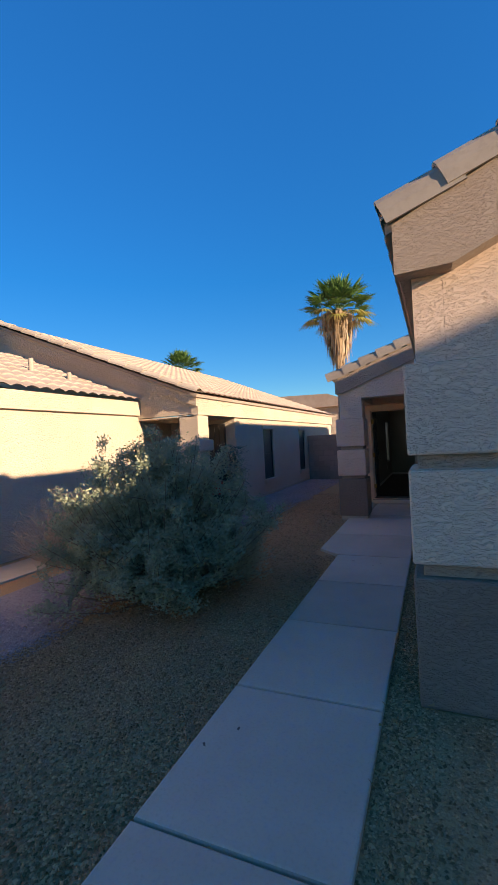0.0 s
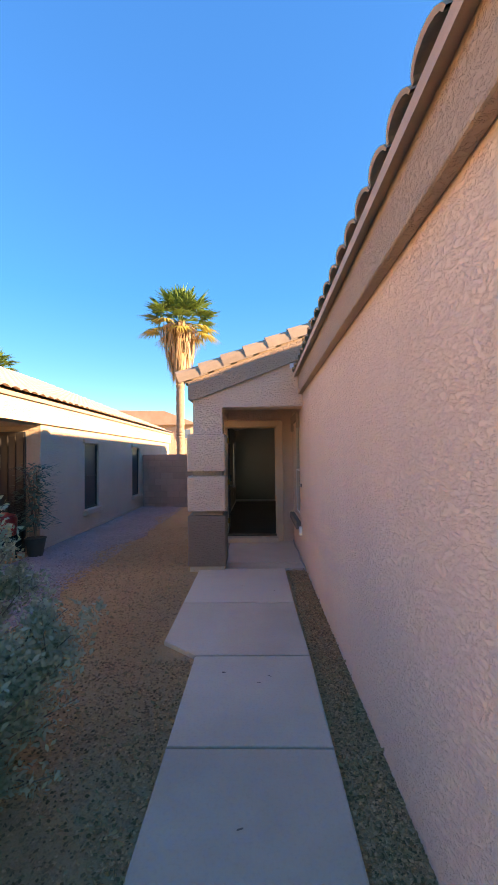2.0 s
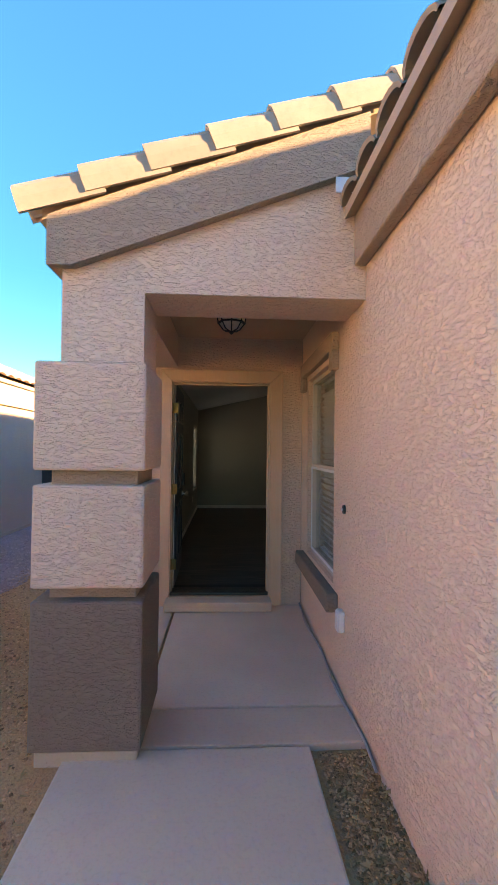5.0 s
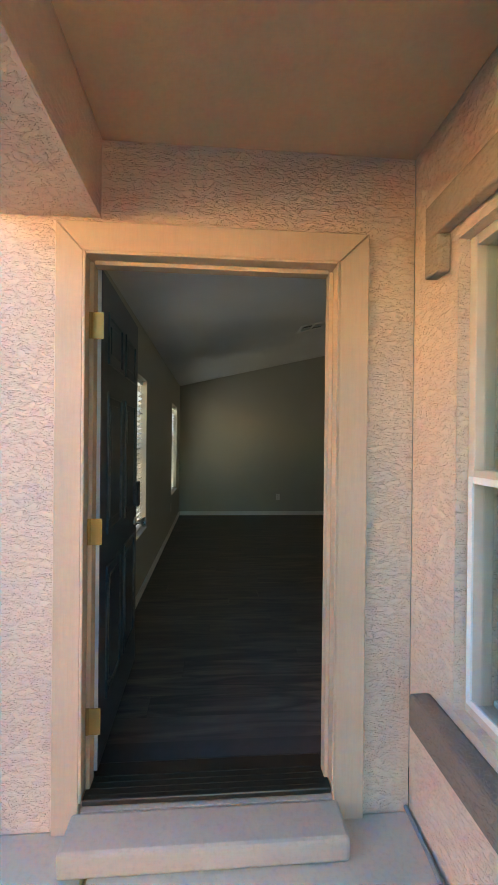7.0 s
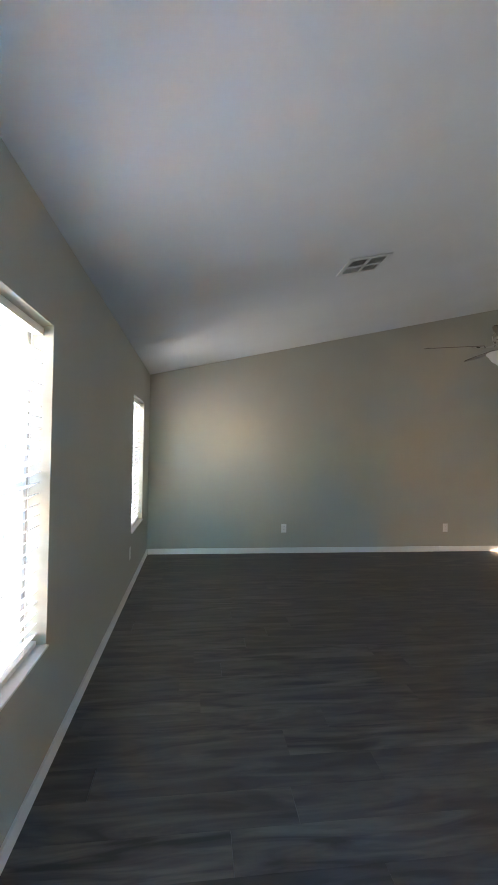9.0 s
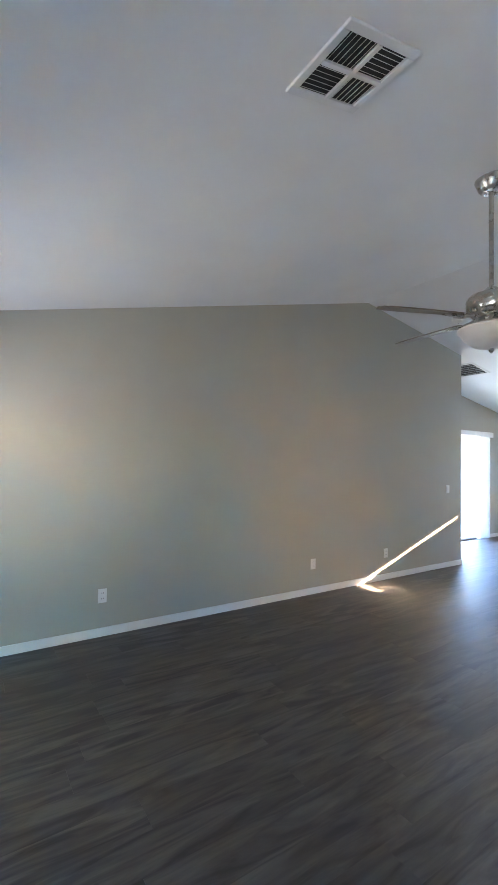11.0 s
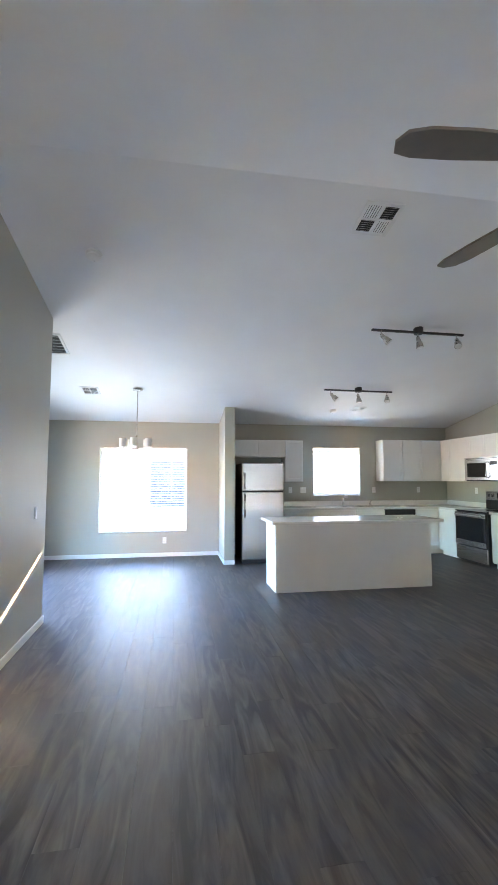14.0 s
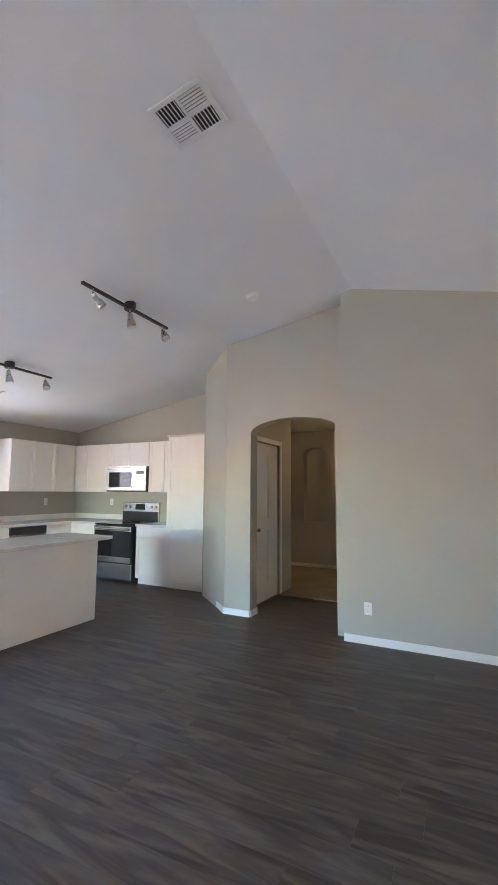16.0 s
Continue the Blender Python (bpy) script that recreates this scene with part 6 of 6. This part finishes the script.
fp.parent = floor
thing("floor_hall", boxed(4.42, XK, -3.0, 0.018, ZF - 0.12, ZF - 0.012), bpy.data.materials["subfloor"], "dark grey-brown hall floor", "floor", kind="structure")

CARPET = surface("beige_carpet", (0.29, 0.24, 0.18), (0.35, 0.295, 0.225), 0.98, 3.0, 260.0, 0.5, 0.8, 0.004, spec=0.05)
carpet = box(boxed(4.575, 5.715, -2.73, -0.45, ZF + 0.001, ZF + 0.014, 0.004), 5.7155, 7.59, -2.73, -0.93, ZF + 0.001, ZF + 0.014, 0.004)
thing("hall_carpet", carpet, CARPET, "beige cut-pile carpet in the bedroom hall", "carpet", kind="structure")

# walkway of concrete slabs
walkway = tagged(new("walkway"), "pale grey-tan concrete walkway in separate slabs", "walkway", kind="structure")


def slab(outline, z=0.0):
    bm = prism(bmesh.new(), outline, "z", z - 0.11, z)
    bmesh.ops.bevel(bm, geom=[e for e in bm.edges if all(v.co.z > z - 0.01 for v in e.verts)], offset=0.012, segments=2, affect="EDGES", profile=0.6)
    return part("slab", bm, CONCRETE, walkway)


WX0, WX1, J = -0.39, 0.523, 0.009
cuts = [-4.68, -5.77, -6.85, -7.92, -8.98, -10.06, -11.14, -12.2]
for a, b in zip(cuts, cuts[1:]):
    slab([(WX0, b + J), (WX1, b + J), (WX1, a - J), (WX0, a - J)])
slab([(WX0, -4.68 + J), (WX1, -4.68 + J), (0.50, -3.43 - J), (-0.70, -3.43 - J), (-0.695, -4.40)])
slab([(-0.70, -3.43 + J), (0.50, -3.43 + J), (0.49, -1.99 - J), (-0.71, -1.99 - J)])
slab([(-0.84, -1.99 + J), (0.783, -1.99 + J), (0.783, -1.66 - J), (-0.84, -1.66 - J)])
slab([(-0.84, -1.66 + J), (-0.41 - J, -1.66 + J), (-0.41 - J, -0.002), (-0.84, -0.002)])
slab([(-0.41 + J, -1.66 + J), (0.783, -1.66 + J), (0.783, -0.002), (-0.41 + J, -0.002)])
slab([(-4.85, -12.0), (-4.15, -12.0), (-4.15, -3.4), (-4.85, -3.4)], -0.01)

# gravel: a bed beside the neighbour's wall, loose stones over the near ground
gb = bmesh.new()
gv = {}
for i in range(13):
    for k in range(41):
        u, v = i / 12, k / 40
        y = -9.5 + 15.3 * v
        edge = -2.35 + 0.18 * math.sin(y * 1.3) + 0.1 * math.sin(y * 3.1)
        x = -3.6 + (edge + 3.6) * u
        gv[i, k] = gb.verts.new((x, y, 0.012 - 0.05 * u ** 3 + 0.008 * noise.noise(Vector((x * 3, y * 3, 1)))))
for i in range(12):
    for k in range(40):
        gb.faces.new((gv[i, k], gv[i + 1, k], gv[i + 1, k + 1], gv[i, k + 1]))
thing("gravel_bed", gb, GRAVEL_GREY, "grey-violet crushed gravel beside the neighbour's wall", "gravel", kind="stuff")


def stones(name, spots, material, label, seed):
    """Loose stones, each a dented eight-sided lump."""
    rr = random.Random(seed)
    vs, fs = [], []
    for x, y, z, s in spots:
        a = rr.uniform(0, 6.28)
        i = len(vs)
        w, d, h = s * rr.uniform(0.7, 1.3), s * rr.uniform(0.6, 1.0), s * rr.uniform(0.35, 0.7)
        ca, sa = math.cos(a), math.sin(a)
        for px, py, pz in ((1, 0, 0), (0, 1, 0), (-1, 0, 0), (0, -1, 0), (0.3, 0.2, 1), (-0.3, -0.1, 0.9)):
            qx, qy = px * w * rr.uniform(0.8, 1.2), py * d * rr.uniform(0.8, 1.2)
            vs.append((x + ca * qx - sa * qy, y + sa * qx + ca * qy, z + pz * h))
        fs += [(i, i + 1, i + 4), (i + 1, i + 2, i + 5), (i + 1, i + 5, i + 4), (i + 2, i + 3, i + 5), (i + 3, i, i + 4), (i + 3, i + 4, i + 5)]
    me = bpy.data.meshes.new(name)
    me.from_pydata(vs, [], fs)
    me.materials.append(material)
    return tagged(new(name, me), label, "gravel", kind="stuff")


def island_stone(name, a, b):
    m, nt, p = nodes_of(name)
    g = nt.nodes.new("ShaderNodeNewGeometry")
    c = mix_color(nt, g.outputs["Random Per Island"], a, b)
    nt.links.new(mix_color(nt, ramp(nt, noise_tex(nt, 90.0, 3), 0.4, 0.7, 0.0, 0.4), c, tuple(v * 0.55 for v in a)), p.inputs["Base Color"])
    p.inputs["Roughness"].default_value = 0.92
    p.inputs["Specular IOR Level"].default_value = 0.15
    return m


TAN_STONE = island_stone("tan_stone", (0.19, 0.10, 0.048), (0.64, 0.38, 0.20))
VIOLET_STONE = island_stone("violet_stone", (0.22, 0.17, 0.165), (0.44, 0.36, 0.34))
rs = random.Random(5)
spots = []
while len(spots) < 14000:
    x, y = rs.uniform(0.53, 0.79), rs.uniform(-9.5, -2.01)
    spots.append((x, y, -0.036 + 0.01 * rs.random(), rs.uniform(0.005, 0.014)))
while len(spots) < 62000:
    y = -10.2 + 12.0 * rs.random() ** 1.3
    x = WX0 - 0.01 - 2.3 * rs.random() ** 1.2
    if y > -4.7 and x > -0.72 and y < -2.2 or (y >= -2.2 and x > -0.88):
        continue
    spots.append((x, y, -0.034 + 0.012 * rs.random(), rs.uniform(0.005, 0.015)))
while len(spots) < 80000:
    spots.append((rs.uniform(0.53, 2.3), rs.uniform(-11, -7.78), -0.034 + 0.01 * rs.random(), rs.uniform(0.005, 0.014)))
while len(spots) < 104000:
    spots.append((WX0 - 0.01 - 3.0 * rs.random() ** 1.2, rs.uniform(-11.0, -7.4), -0.034 + 0.012 * rs.random(), rs.uniform(0.005, 0.015)))
stones("loose_gravel", spots, TAN_STONE, "tan loose gravel beside the walkway", 6)
spots = [(rs.uniform(-3.6, -2.2), -9.0 + 14.6 * rs.random(), 0.0 + 0.012 * rs.random(), rs.uniform(0.008, 0.02)) for k in range(16000)]
stones("violet_gravel", spots, VIOLET_STONE, "grey-violet loose gravel", 8)
vs, fs = [], []
for k in range(5000):
    y = -10.0 + 9 * rs.random()
    x = WX0 - 0.02 - 2.2 * rs.random() ** 1.4 if rs.random() < 0.8 else rs.uniform(0.54, 0.77)
    if (y > -4.7 and -0.73 < x < 0.5) or (x > 0.5 and y > -2.06):
        continue
    a, l = rs.uniform(0, 6.28), rs.uniform(0.015, 0.05)
    i = len(vs)
    cx, sx = math.cos(a), math.sin(a)
    z = -0.016 + 0.012 * rs.random()
    vs += [(x, y, z), (x + cx * l - sx * 0.002, y + sx * l + cx * 0.002, z + rs.uniform(0, 0.03)), (x + cx * l + sx * 0.002, y + sx * l - cx * 0.002, z + 0.004)]
    fs.append((i, i + 1, i + 2))
me = bpy.data.meshes.new("dry_straw")
me.from_pydata(vs, [], fs)
me.materials.append(plain("straw", (0.33, 0.23, 0.12), 0.9))
tagged(new("dry_straw", me), "dry straw bits scattered on the ground", "straw", kind="stuff")
vs, fs = [], []
for x, y in ((0.1, -5.1), (-0.12, -4.95), (0.02, -6.3), (0.18, -5.0), (-0.2, -8.3), (-0.3, -8.5), (0.3, -3.0), (-0.1, -2.8)):
    a = rs.uniform(0, 6.28)
    i = len(vs)
    vs += [(x, y, 0.002), (x + 0.03 * math.cos(a), y + 0.03 * math.sin(a), 0.006), (x + 0.035 * math.cos(a + .4), y + 0.035 * math.sin(a + .4), 0.002), (x + .012 * math.cos(a + 1), y + .012 * math.sin(a + 1), 0.003)]
    fs.append((i, i + 1, i + 2, i + 3))
me = bpy.data.meshes.new("leaf_litter")
me.from_pydata(vs, [], fs)
me.materials.append(TERRACOTTA)
tagged(new("leaf_litter", me), "a few dead leaves on the walkway", "leaf litter", kind="stuff")

# garden wall of blocks
bmesh_block = mesh_of(boxed(0, 0.385, 0, 0.16, 0, 0.19, 0.004), "block", BLOCK)
half_block = mesh_of(boxed(0, 0.188, 0, 0.16, 0, 0.19, 0.004), "block", BLOCK)
for rw in range(9):
    x = -3.60
    first = rw % 2
    while x < -0.86:
        half = first or x + 0.385 > -0.84
        ob = new("block", half_block if half else bmesh_block)
        ob.parent = FENCE
        ob.location = Vector((x, 5.82, -0.09 + rw * 0.197)) - FENCE.location
        x += 0.197 if half else 0.394
        first = 0

# edge tiles of the roofs
def edge_tiles(parent_name, places, mesh):
    for m in places:
        ob = new("roof_tile", mesh)
        ob.parent = bpy.data.objects[parent_name]
        ob.matrix_basis = m


eave_mesh = mesh_of(barrel(0.42, 0.13, 0.0, 8, 0.02, 0.42), "roof_tile", ROOF_TILE)
edge_tiles("roof_garage", [pose(0.65, -7.72 + 0.27 * k, 2.775, 0, -math.degrees(math.atan(GS)), 0) for k in range(22)], eave_mesh)
edge_tiles("roof_main", [pose(-0.99, -1.70 + 0.27 * k, 2.71, 0, -math.degrees(math.atan(MS)), 0) for k in range(30)], eave_mesh)


def rake_tile(length):
    """A gable edge tile along +x: a rounded top that turns down over the edge board."""
    bm = bmesh.new()
    section = [(0.13, 0.0), (0.105, 0.06), (0.06, 0.10), (0.0, 0.115), (-0.055, 0.10), (-0.09, 0.06), (-0.102, 0.0), (-0.106, -0.075)]
    rings = []
    for x, grow, lift in ((0, 1.0, 0.035), (length, 0.93, 0.0)):
        rings.append([bm.verts.new((x, y * grow, z * grow + lift)) for y, z in section] + [bm.verts.new((x, y * grow * 0.84, (z - 0.018 if z > -0.05 else z) * grow + lift)) for y, z in section[::-1]])
    a, b = rings
    n = len(a)
    for k in range(n):
        bm.faces.new((a[k], a[(k + 1) % n], b[(k + 1) % n], b[k]))
    for r in rings:
        for k in range(len(section) - 1):
            bm.faces.new((r[k], r[k + 1], r[n - 2 - k], r[n - 1 - k]))
    return bm


rake_mesh = mesh_of(rake_tile(0.44), "roof_tile", ROOF_TILE)
edge_tiles("roof_garage", [pose(0.66 + 0.35 * math.cos(math.atan(GS)) * k, -7.755, 2.785 + 0.35 * math.sin(math.atan(GS)) * k, 0, -math.degrees(math.atan(GS)), 0) for k in range(11)], rake_mesh)
edge_tiles("roof_main", [pose(-1.00 + 0.345 * math.cos(math.atan(MS)) * k, -1.915, 2.675 + 0.345 * math.sin(math.atan(MS)) * k, 0, -math.degrees(math.atan(MS)), 0) for k in range(14)], rake_mesh)
